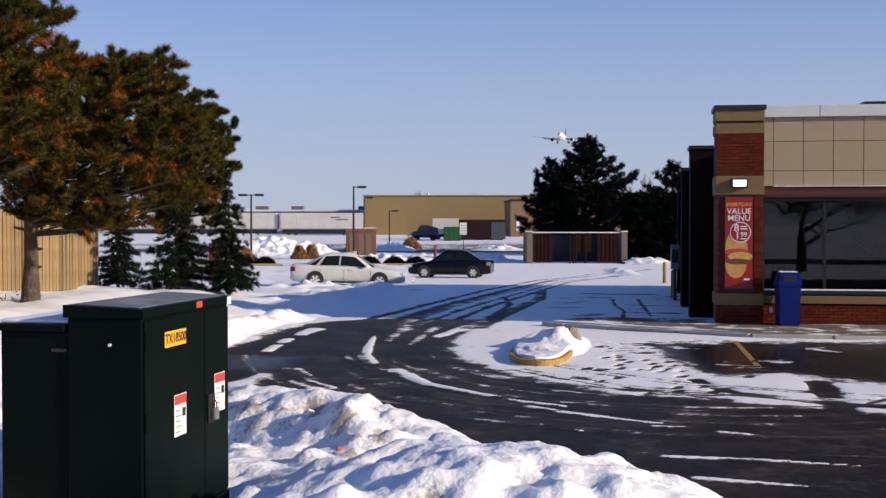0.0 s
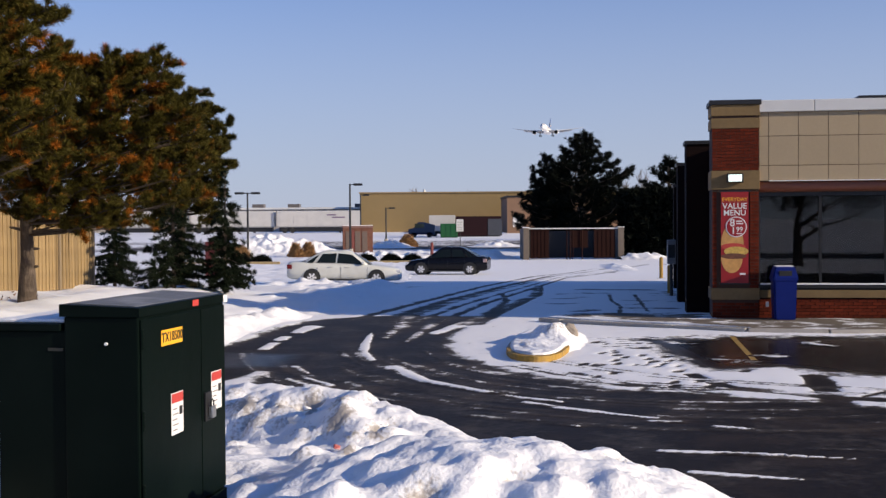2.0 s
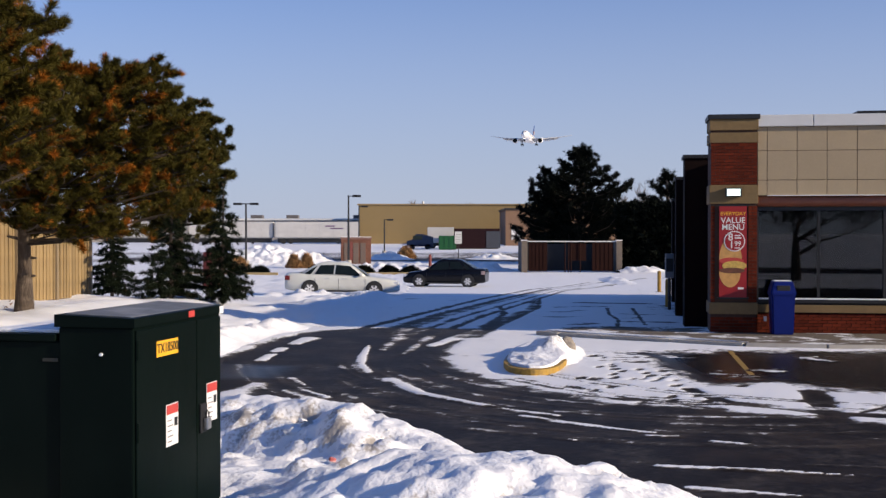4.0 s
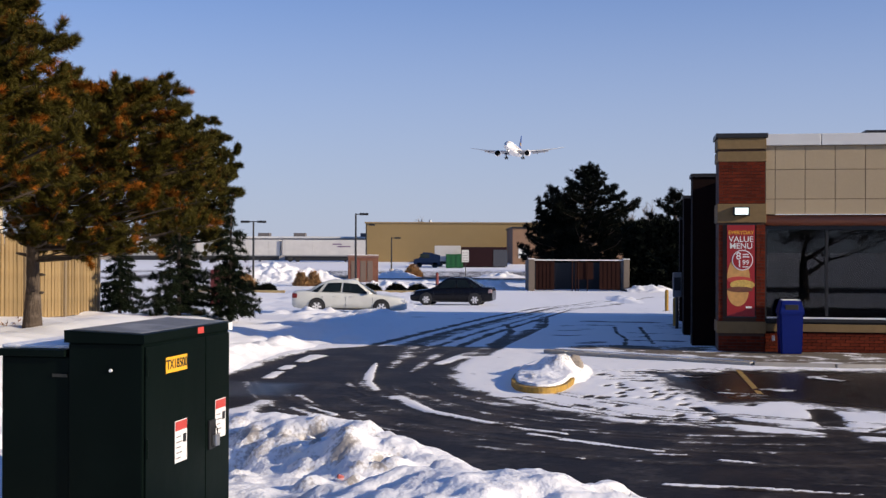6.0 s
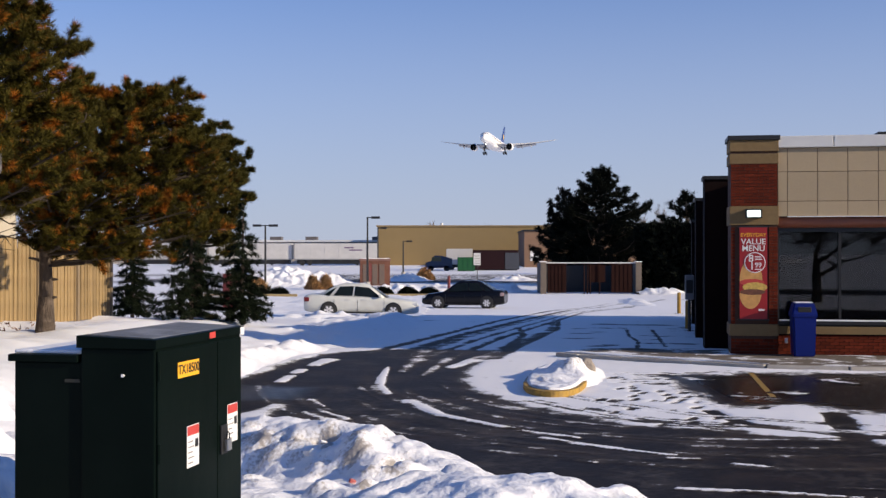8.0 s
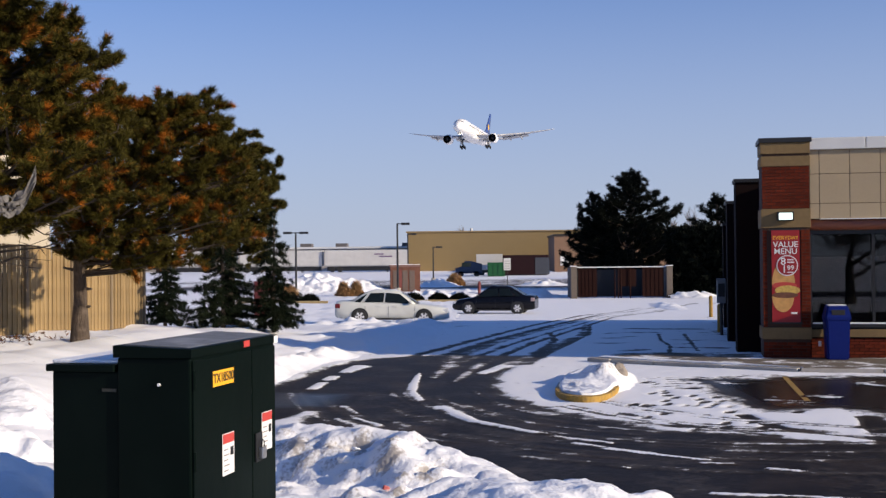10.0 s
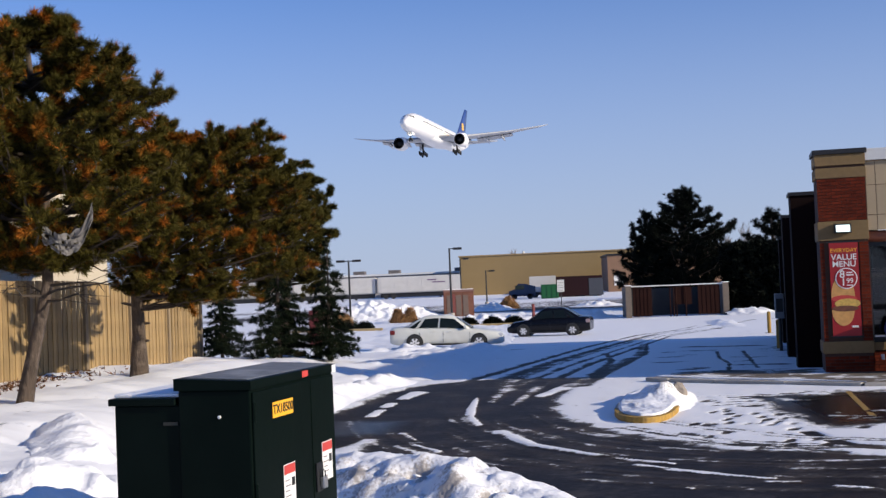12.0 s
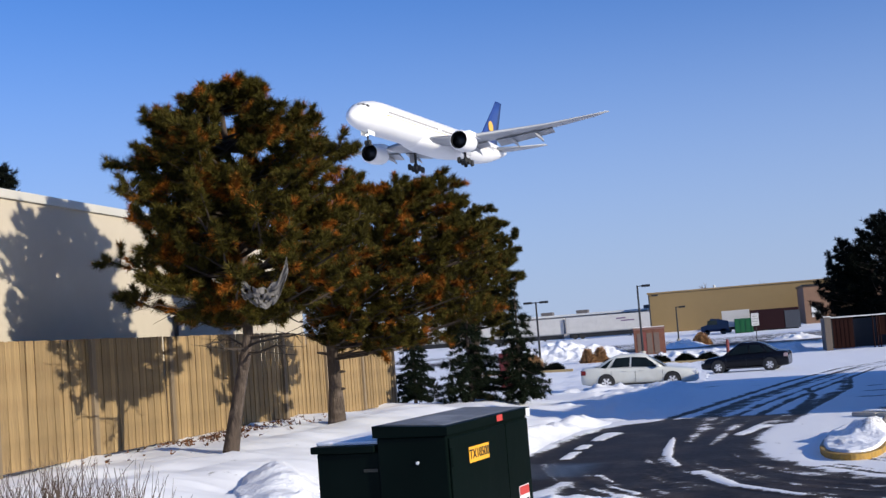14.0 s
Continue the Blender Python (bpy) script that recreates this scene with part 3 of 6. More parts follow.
# ---- restaurant ----
def restaurant():
    at = pose(5.70, 24.95, 0, 0, 0, -9)
    r = thing("restaurant", at, "single-storey restaurant of red brick and beige panels", "building")
    W, D, T = 22.0, 24.0, 4.36
    # walls: front with a long window opening, side, back, roof
    part("front_wall", box(0.96, W, 0.14, 0.34, 0, 0.66, 0, box(0.96, W, 0.14, 0.34, 2.7, T)), MORTAR, r)
    part("side_wall", box(0.3, 0.55, 0.9, D, -0.8, 3.4), BRICK_SHADED, r, "brick side wall with its shade put into the colour")
    part("far_wall", box(0.55, W, D - 0.2, D, -0.8, 3.6), BRICK_SHADED, r)
    part("end_wall", box(W - 0.2, W, 0.34, D - 0.2, 0, T), BRICK_SHADED, r)
    part("roof", box(0.55, W - 0.2, 0.34, D - 0.2, 3.7, 3.9), DARK_METAL, r)
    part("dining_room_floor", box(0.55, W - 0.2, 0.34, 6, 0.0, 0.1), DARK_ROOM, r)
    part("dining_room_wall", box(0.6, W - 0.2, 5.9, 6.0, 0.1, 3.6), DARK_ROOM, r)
    # corner pier
    part("pier_core", box(0.012, 0.948, 0.012, 0.9, 0.0, 4.52), MORTAR, r)
    for z0, z1 in ((0.46, 0.70), (2.76, 3.15), (4.03, 4.24), (4.29, 4.52)):
        part("stone_band", box(-0.015, 0.975, -0.015, 0.915, z0, z1, 0.01), STONE, r)
    part("pier_cap", box(-0.05, 1.01, -0.05, 0.95, 4.52, 4.62, 0.012), DARK_METAL, r, "dark metal cap")
    # fascia panels
    us, zs = [0.965] + [1.16 + 0.6 * k for k in range(18)], [2.93, 3.25, 3.86, 4.36]
    for a, b in zip(us, us[1:]):
        for c, d in zip(zs, zs[1:]):
            part("fascia_panel", box(a + 0.007, b - 0.007, 0.07, 0.138, c + 0.007, d - 0.007, 0.005), PANEL, r)
    part("fascia_joint_bed", box(0.965, us[-1], 0.078, 0.135, 2.932, 4.358), SEALANT, r, "brown sealant behind the fascia panels")
    for a, b in ((0.97, 2.07), (2.08, 5.0), (5.01, 8.0), (8.01, 12.0)):
        part("coping", box(a, b, 0.0, 0.42, 4.36, 4.60, 0.012), COPING, r, "white metal coping")
    # half-round band over the window
    sec = [[(u, 0.13 - 0.13 * math.cos(a), 2.81 + 0.11 * math.sin(a)) for a in np.linspace(-math.pi / 2, math.pi / 2, 9)] + [(u, 0.135, 2.92), (u, 0.135, 2.70)] for u in (0.965, 13.0)]
    part("awning_band", loft(sec), AWNING, r, "copper-brown rounded band", True)
    part("snow_ledge", box(1.16, 13, 0.0, 0.068, 2.921, 2.937, 0.005), SNOW, r)
    # window
    w = part("window_frame", box(0.97, 13, 0.15, 0.22, 0.66, 0.76, 0, box(0.97, 13, 0.15, 0.22, 2.62, 2.70)), DARK_METAL, r, "dark aluminium window frame")
    mull = [0.97, 2.21, 3.52, 4.83, 6.14, 7.45, 8.76, 10.07, 11.4, 12.96]
    for u in mull:
        part("mullion", box(u - 0.02, u + 0.03, 0.14, 0.23, 0.76, 2.62), DARK_METAL, w)
    for a, b in zip(mull, mull[1:]):
        p = part("pane", box(a + 0.03, b - 0.02, 0.18, 0.19, 0.76, 2.62), WINDOW, w)
        p.visible_shadow = False
    part("window_sill", box(0.965, 13, 0.04, 0.15, 0.70, 0.77, 0.008), DARK_METAL, r)
    part("sill_snow", box(1.0, 13, 0.03, 0.14, 0.771, 0.80, 0.01), SNOW, r, "thin snow on the sill")
    part("stone_band", box(0.965, 13, 0.06, 0.139, 0.50, 0.66, 0.008), STONE, r)
    part("wall_bed", box(0.965, 13, 0.115, 0.139, 0.0, 0.50), BRICK_SHADED, r)
    part("roof_hatch", box(3.5, 7, 3, 6, 4.55, 4.95), DARK_METAL, r, "dark rooftop unit")
    part("roof_hatch_curb", box(3.6, 6.9, 3.1, 5.9, 3.9, 4.55), DARK_METAL, r)
    # side piers and the drive-through bay, their shade put into the brick colour
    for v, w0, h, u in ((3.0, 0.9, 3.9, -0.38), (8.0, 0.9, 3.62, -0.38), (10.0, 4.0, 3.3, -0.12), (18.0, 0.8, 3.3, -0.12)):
        sp = part("side_pier", box(u, 0.3, v, v + w0, -0.7, h), BRICK_SHADED, r)
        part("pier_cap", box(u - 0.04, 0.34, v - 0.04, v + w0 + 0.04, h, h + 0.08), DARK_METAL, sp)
    # vent plate beside the pier
    part("outlet_plate", box(1.10, 1.16, 0.05, 0.06, 0.31, 0.42), WHITE, r)
    # wall lamp
    lm = part("wall_lamp", box(0.30, 0.64, -0.10, -0.016, 2.90, 3.09, 0.015), DARK_METAL, r, "lit wall-pack lamp in a dark housing")
    part("lens", box(0.335, 0.605, -0.115, -0.101, 2.925, 3.065, 0.004), LAMP, lm, "lit pale lens")
    return r, at


REST, REST_AT = restaurant()


def value_banner():
    b = thing("banner", REST_AT @ pose(0.465, -0.03, 0.81), "red vinyl banner with white words and a sandwich picture", "banner")
    part("cloth", box(-0.28, 0.28, -0.006, 0.0, 0, 1.9), BANNER_RED, b)
    part("bracket", box(-0.32, 0.32, -0.01, 0.02, 1.9, 1.93), DARK_METAL, b)
    part("lower_bracket", box(-0.32, 0.32, -0.01, 0.02, -0.03, 0.0), DARK_METAL, b)
    flat = lambda x, z: pose(x, -0.009, z, 90)
    lettering("words", "EVERYDAY", 0.108, LABEL_YELLOW, b, flat(0.0, 1.74), "gold lettering")
    lettering("words", "VALUE", 0.168, WHITE, b, flat(0.0, 1.60), "white lettering")
    lettering("words", "MENU", 0.168, WHITE, b, flat(0.0, 1.46), "white lettering")

    def disc(name, cx, cz, rx, rz, y, mat, label="", a0=0.0, a1=2 * math.pi):
        bm = bmesh.new()
        pts = [(cx + rx * math.cos(a), cz + rz * math.sin(a)) for a in np.linspace(a0, a1, 29)[:28 if a1 > 6 else 29]]
        f = bm.faces.new([bm.verts.new((p, y, q)) for p, q in pts])
        ext = bmesh.ops.extrude_face_region(bm, geom=[f])["geom"]
        bmesh.ops.translate(bm, verts=[v for v in ext if isinstance(v, bmesh.types.BMVert)], vec=(0, -0.002, 0))
        bmesh.ops.recalc_face_normals(bm, faces=bm.faces[:])
        return part(name, bm, mat, b, label)

    bun = material("bun_print", (0.62, 0.33, 0.10), 0.5, 0, 0.3, 9)
    cheese = material("filling_print", (0.70, 0.45, 0.10), 0.5, 0, 0.5, 16)
    meat = material("meat_print", (0.16, 0.06, 0.03), 0.5, 0, 0.4, 14)
    disc("picture", -0.05, 0.78, 0.23, 0.46, -0.007, bun, "printed bun", 0, math.pi)
    disc("picture", -0.03, 0.76, 0.25, 0.07, -0.0075, RED)
    disc("picture", 0.03, 0.66, 0.25, 0.10, -0.0085, cheese, "printed filling")
    disc("picture", -0.02, 0.56, 0.26, 0.06, -0.0105, meat)
    disc("picture", -0.06, 0.54, 0.22, 0.33, -0.0080, bun, "printed lower bun", math.pi, 2 * math.pi)
    disc("badge", 0.03, 1.17, 0.215, 0.215, -0.0125, WHITE, "round price badge")
    disc("badge", 0.03, 1.17, 0.195, 0.195, -0.0150, BANNER_RED)
    lettering("words", "8", 0.21, WHITE, b, pose(-0.05, -0.018, 1.25, 90))
    lettering("words", "1", 0.21, WHITE, b, pose(-0.03, -0.018, 1.09, 90))
    lettering("words", "99", 0.14, WHITE, b, pose(0.095, -0.018, 1.115, 90))
    for x0, x1, z0, z1 in ((0.03, 0.15, 1.275, 1.30), (0.03, 0.17, 1.225, 1.25), (0.03, 0.15, 1.02, 1.04)):
        part("print_bar", box(x0, x1, -0.0185, -0.0172, z0, z1), WHITE, b)
    part("print_bar", box(0.10, 0.22, -0.0095, -0.007, 0.17, 0.21), WHITE, b)
    return b


value_banner()


def litter_bin():
    b = thing("litter_bin", pose(7.06, 24.45, 0.085, 0, 0, -7), "blue plastic swing-top litter bin on the pavement", "litter bin")
    sec = [[(s * x, t * y, z) for s, t in ((-1, -1), (1, -1), (1, 1), (-1, 1))] for x, y, z in ((0.205, 0.205, 0), (0.21, 0.21, 0.03), (0.235, 0.235, 0.80))]
    bm = loft(sec)
    bmesh.ops.bevel(bm, geom=[e for e in bm.edges if abs(e.verts[0].co.z - e.verts[1].co.z) > 0.01], offset=0.035, segments=2, affect="EDGES")
    part("body", bm, BIN_BLUE, b)
    sec = [[(s * x, t * y, z) for s, t in ((-1, -1), (1, -1), (1, 1), (-1, 1))] for x, y, z in ((0.25, 0.25, 0.80), (0.252, 0.252, 0.86), (0.20, 0.20, 1.06), (0.18, 0.18, 1.08))]
    bm = loft(sec)
    bmesh.ops.bevel(bm, geom=[e for e in bm.edges if abs(e.verts[0].co.z - e.verts[1].co.z) > 0.01], offset=0.03, segments=2, affect="EDGES")
    lid = part("lid", bm, BIN_BLUE, b)
    part("flap", box(-0.13, 0.13, -0.245, -0.215, 0.89, 1.0, 0.01, None, None), BLACK, lid, "dark flap")
    part("lid_snow", box(-0.17, 0.17, -0.17, 0.17, 1.08, 1.095, 0.006), SNOW, b)


litter_bin()


# ---- pavement, kerbs, island ----
def pavement_material():
    """Gritty concrete under thin snow that is broken into patches."""
    m = material("gritty_pavement", (0.15, 0.12, 0.085), 0.85, 0, 0.45, 24, 0.012, 60, second=(0.09, 0.07, 0.05), second_scale=3.0)
    n, l = m.node_tree.nodes, m.node_tree.links
    b = n["Principled BSDF"]
    src = b.inputs["Base Color"].links[0].from_socket
    mp, nz, mr, mx = n.new("ShaderNodeMapping"), n.new("ShaderNodeTexNoise"), n.new("ShaderNodeMapRange"), n.new("ShaderNodeMix")
    mp.inputs["Scale"].default_value = (1.0, 1.0, 1.0)
    l.new(n.new("ShaderNodeTexCoord").outputs["Object"], mp.inputs[0])
    l.new(mp.outputs[0], nz.inputs["Vector"])
    nz.inputs["Scale"].default_value, nz.inputs["Detail"].default_value, nz.inputs["Roughness"].default_value = 1.0, 8, 0.66
    mr.inputs[1].default_value, mr.inputs[2].default_value = 0.52, 0.57
    l.new(nz.outputs[0], mr.inputs[0])
    mx.data_type = "RGBA"
    l.new(mr.outputs[0], mx.inputs[0])
    l.new(src, mx.inputs[6])
    mx.inputs[7].default_value = (0.80, 0.80, 0.80, 1)
    l.new(mx.outputs[2], b.inputs["Base Color"])
    return m


def pavement():
    out = [(2.2, 25.2), (2.6, 24.7), (3.4, 24.1), (4.6, 23.2), (5.8, 22.4), (7.2, 22.05), (12, 21.6), (28, 19.6), (28, 22.2), (6.6, 24.8), (5.72, 26.0), (3.5, 25.9), (2.6, 25.7)]
    pv = part("pavement", prism(out, -0.1, 0.08, None, 0.015), pavement_material())
    tagged(pv, "gritty concrete pavement with patches of snow along the restaurant", "pavement", kind="structure")
    edge = [(2.2, 25.2), (2.6, 24.7), (3.4, 24.1), (4.6, 23.2), (5.8, 22.4), (7.2, 22.05), (12, 21.6), (28, 19.6)]
    kb = thing("kerb", Matrix.Identity(4), "pale concrete kerb along the pavement", "kerb", kind="structure")
    for (ax, ay), (bx, by) in zip(edge, edge[1:]):
        d = Vector((bx - ax, by - ay, 0))
        m = Matrix.Translation((ax, ay, 0)) @ pose(0, 0, 0, 0, 0, math.degrees(math.atan2(d.y, d.x)))
        part("kerb_stone", box(0, d.length - 0.01, -0.16, -0.003, -0.1, 0.095, 0.02, None, m), CONCRETE, kb)
    part("kerb_snow", prism([(2.3, 25.3), (3.45, 24.3), (4.7, 23.4), (5.9, 22.6), (5.7, 22.75), (4.6, 23.7), (3.5, 24.6), (2.5, 25.5)], 0.075, 0.10, None, 0.01), SNOW, kb, "strip of snow")


pavement()


def rounded(pts, times=2):
    """An outline with its corners cut round."""
    for k in range(times):
        pts = [((a[0] * (1 - f) + b[0] * f), (a[1] * (1 - f) + b[1] * f)) for a, b in zip(pts, pts[1:] + pts[:1]) for f in (0.25, 0.75)]
    return pts


ISLAND = rounded([(1.00, 18.6), (1.22, 17.62), (1.75, 17.72), (2.10, 19.2), (2.40, 20.6), (2.45, 21.7), (2.0, 22.3), (1.55, 21.8), (1.22, 20.4)], 3)


def island():
    isl = thing("traffic_island", Matrix.Identity(4), "kerbed traffic island heaped with snow, worn yellow nose", "traffic island")
    part("kerb", prism(ISLAND, -0.05, 0.12, None, 0.02), CONCRETE, isl)
    c = Vector((1.62, 19.6))
    nose = [p for p in ISLAND if p[1] < 19.1]
    start = max(range(len(nose)), key=lambda k: math.dist(nose[k], nose[k - 1]))
    nose = nose[start:] + nose[:start]
    grown = [tuple(c + (Vector(p) - c) * 1.006) for p in nose]
    shrunk = [tuple(c + (Vector(p) - c) * 0.90) for p in nose]
    part("painted_nose", prism(grown + shrunk[::-1], -0.05, 0.128, None, 0.0), material("worn_kerb_paint", (0.42, 0.25, 0.035), 0.75, 0, 0.4, 14, 0.01, 60, second=(0.12, 0.09, 0.06), second_scale=4.5), isl, "worn yellow painted kerb")
    bm = bmesh.new()
    bmesh.ops.create_icosphere(bm, subdivisions=3, radius=0.13)
    for v in bm.verts:
        v.co *= 1 + 0.5 * fbm(v.co.x * 6, v.co.y * 6, v.co.z * 6, 3)
        v.co.z *= 1.1
    rk = part("stone", bm, material("grey_boulder", (0.30, 0.26, 0.22), 0.9, 0, 0.3, 18, 0.02, 40), None, smooth=True)
    rk.matrix_basis = pose(2.27, 20.75, 0.22)
    tagged(rk, "grey boulder half buried in the island's snow", "stone")


island()
_bed = [(1.62 + (a - 1.62) * 0.86, 19.9 + (b - 19.9) * 0.92) for a, b in ISLAND]
snow_heap("snow_heap", 0.9, 3.1, 17.5, 24.2, 0.03,
          lambda x, y: np.maximum(np.where(inside(x, y, _bed, 0.08) > 0.4, 0.135, 0.0), 0.13 * inside(x, y, [(1.9, 18.9), (2.2, 19.4), (2.5, 20.8), (2.6, 22.0), (2.1, 22.6), (1.9, 22.2)], 0.16)) + inside(x, y, _bed, 0.12) * (0.20 * np.clip(1.6 * hump(x, y, 1.93, 20.35, 0.30, 0.42, -10), 0, 1)
          + 0.05 * hump(x, y, 1.5, 19.2, 0.3, 0.5)),
          lambda x, y: 0.9 * hump(x, y, 1.93, 20.05, 0.32, 0.25) + 0.8 * hump(x, y, 1.35, 18.9, 0.12, 0.5) + 0.6 * hump(x, y, 2.55, 22.0, 0.2, 0.6), "heap of grey-white snow on a traffic island", 0.06, 3.0)
_line = part("parking_line", prism([(5.25, 21.6), (5.34, 21.6), (4.54, 16.4), (4.45, 16.4)], 0.004, 0.024), YELLOW)
tagged(_line, "worn yellow painted parking line", "parking line", kind="structure")


# ---- pad-mounted transformer ----
GREY_PRINT = material("grey_print", (0.22, 0.20, 0.20), 0.6, 0, 0.1, 10)


def transformer():
    t = thing("transformer_cabinet", pose(-1.82, 7.2, 0.08, 0, 0, -11), "dark green steel pad-mounted transformer cabinet in the snow", "transformer cabinet")
    H = 1.50
    part("concrete_pad", box(-1.12, 0.1, -0.1, 1.5, -0.15, 0.04, 0.02), CONCRETE, t)
    part("tall_housing", box(-0.485, 0.0, 0.0, 1.40, 0.16, H, 0.012), GREEN_STEEL, t)
    part("low_housing", box(-0.945, -0.485, 0.02, 1.38, 0.16, H - 0.09, 0.012), GREEN_STEEL, t)
    part("base_skirt", box(-0.945, 0.012, -0.005, 1.41, 0.04, 0.158, 0.008), GREEN_STEEL, t)
    sec = [[(-0.505, y, H), (0.018, y, H), (0.018, y, H + 0.055), (-0.505, y, H + 0.075)] for y in (-0.02, 1.43)]
    lid = part("lid", loft(sec), GREEN_STEEL, t, "green steel lid with overhang")
    low = part("lid", box(-0.975, -0.506, -0.01, 1.40, H - 0.09, H - 0.045, 0.008), GREEN_STEEL, t)
    part("lid_snow", box(-0.965, -0.51, 0.05, 1.39, H - 0.044, H - 0.02, 0.01), SNOW, low, "layer of snow")
    bm = loft([[(-0.485, y, H + 0.072), (-0.02, y, H + 0.054), (-0.05, y, H + 0.062), (-0.465, y, H + 0.080)] for y in (0.05, 1.40)])
    part("lid_frost", bm, FROST, lid, "thin grey frost")
    # two doors on the wide face
    d1 = part("door", box(0.0, 0.014, 0.02, 0.945, 0.18, H - 0.02, 0.005), GREEN_STEEL, t)
    d2 = part("door", box(0.0, 0.014, 0.955, 1.385, 0.18, H - 0.02, 0.005), GREEN_STEEL, t)
    for z in (0.35, 0.8, 1.3):
        part("hinge", tube([(0.012, 0.03, z), (0.012, 0.03, z + 0.12)], [0.012, 0.012]), GREEN_STEEL, d1)
    # number plate of the plant, warning labels, maker's mark, reflector
    pl = part("plate", box(0.0145, 0.017, 0.30, 0.63, 1.29, 1.39), LABEL_YELLOW, d1, "yellow equipment number plate")
    lettering("words", "TX18500", 0.085, BLACK, pl, pose(0.019, 0.465, 1.34, 90, 0, 90), "black lettering")
    for par, y0, z0 in ((d1, 0.44, 0.70), (d2, 1.12, 0.755)):
        st = part("warning_label", box(0.0145, 0.0165, y0, y0 + 0.19, z0, z0 + 0.27), WHITE, par, "white and red warning label")
        part("red_header", box(0.0168, 0.018, y0 + 0.005, y0 + 0.185, z0 + 0.205, z0 + 0.265), RED, st)
        for k in range(5):
            part("print_bar", box(0.0168, 0.0176, y0 + 0.02, y0 + (0.11 if k % 2 else 0.09), z0 + 0.025 + k * 0.034, z0 + 0.033 + k * 0.034), GREY_PRINT, st)
        part("pictogram", box(0.0168, 0.0178, y0 + 0.125, y0 + 0.175, z0 + 0.12, z0 + 0.175), BLACK, st)
    part("maker_mark", box(0.0185, 0.020, 0.80, 0.90, H + 0.008, H + 0.05), RED, lid, "small red mark")
    part("reflector", box(0.0185, 0.0215, 1.355, 1.425, H - 0.005, H + 0.05), WHITE, lid, "white reflective tab")
    # handle and padlock
    hb = part("handle_recess", box(0.0145, 0.03, 0.985, 1.10, 0.70, 0.90, 0.006), BLACK, d2, "black handle recess")
    part("padlock", box(0.032, 0.065, 1.02, 1.09, 0.72, 0.80, 0.01), material("steel", (0.55, 0.55, 0.55), 0.35, 0.9, 0.1, 20), hb, "steel padlock")
    part("shackle", tube([(0.048, 1.03, 0.80), (0.048, 1.03, 0.835), (0.048, 1.055, 0.85), (0.048, 1.08, 0.835), (0.048, 1.08, 0.80)], [0.006] * 5), DARK_METAL, hb)
    # narrow end: lifting eye, bolt, faint plate, side pipe
    part("bolt", tube([(-0.205, -0.012, 1.335), (-0.205, 0.002, 1.335)], [0.010, 0.010], 12), WHITE, t, "pale bolt head")
    part("faint_plate", box(-0.60, -0.50, 0.012, 0.018, 1.285, 1.305), material("tarnished_plate", (0.018, 0.018, 0.010), 0.6), t)
    part("conduit", tube([(-1.0, 0.3, 0.0), (-1.0, 0.3, 0.85)], [0.05, 0.05], 12), GREEN_STEEL, t)


transformer()


# ---- fence and the cream building behind it ----
def fence():
    f = thing("fence", Matrix.Identity(4), "tall board-on-board cedar fence with weathered boards", "fence")
    a, b = Vector((-10.85, 13.0)), Vector((-9.85, 33.8))
    n, d = (b - a).length, (b - a).normalized()
    ang = math.degrees(math.atan2(d.y, d.x))
    rng = random.Random(3)
    shapes = []
    for k in range(4):
        h = 2.0 + 0.003 * k
        shapes.append(part("board", box(0, 0.128, -0.011, 0.011, 0.04, h, 0.004), FENCE))
    datas = [s.data for s in shapes]
    for s in shapes:
        bpy.data.objects.remove(s)
    for k in range(int(n / 0.118)):
        o = new("board", datas[rng.randrange(4)])
        o.parent = f
        p = a + d * k * 0.118
        o.matrix_basis = pose(p.x + (0.018 if k % 2 else 0.0), p.y, ground_z(p.x, p.y), rng.gauss(0, 0.25), rng.gauss(0, 0.35), ang)
    k = 0.0
    while k < n + 0.1:
        p = a + d * min(k, n)
        g = ground_z(p.x, p.y)
        part("post", box(-0.06, 0.06, -0.06, 0.06, -0.3, 1.995, 0.006, None, pose(p.x + 0.03, p.y, g, 0, 0, ang)), FENCE_POST, f)
        k += 2.6
    for z in (0.4, 1.7):
        pts = [(a + d * t) for t in np.linspace(0, n, 9)]
        for p, q in zip(pts, pts[1:]):
            part("rail", tube([(p.x - 0.05, p.y, ground_z(p.x, p.y) + z), (q.x - 0.05, q.y, ground_z(q.x, q.y) + z)], [0.04, 0.04], 4), FENCE_POST, f)
    # return of the fence away from the lot
    for k in range(24):
        o = new("board", datas[rng.randrange(4)])
        o.parent = f
        o.matrix_basis = pose(b.x - 0.12 - k * 0.118, b.y + 0.05 + (0.018 if k % 2 else 0), ground_z(b.x, b.y), 0, rng.gauss(0, 0.3), 0)


fence()


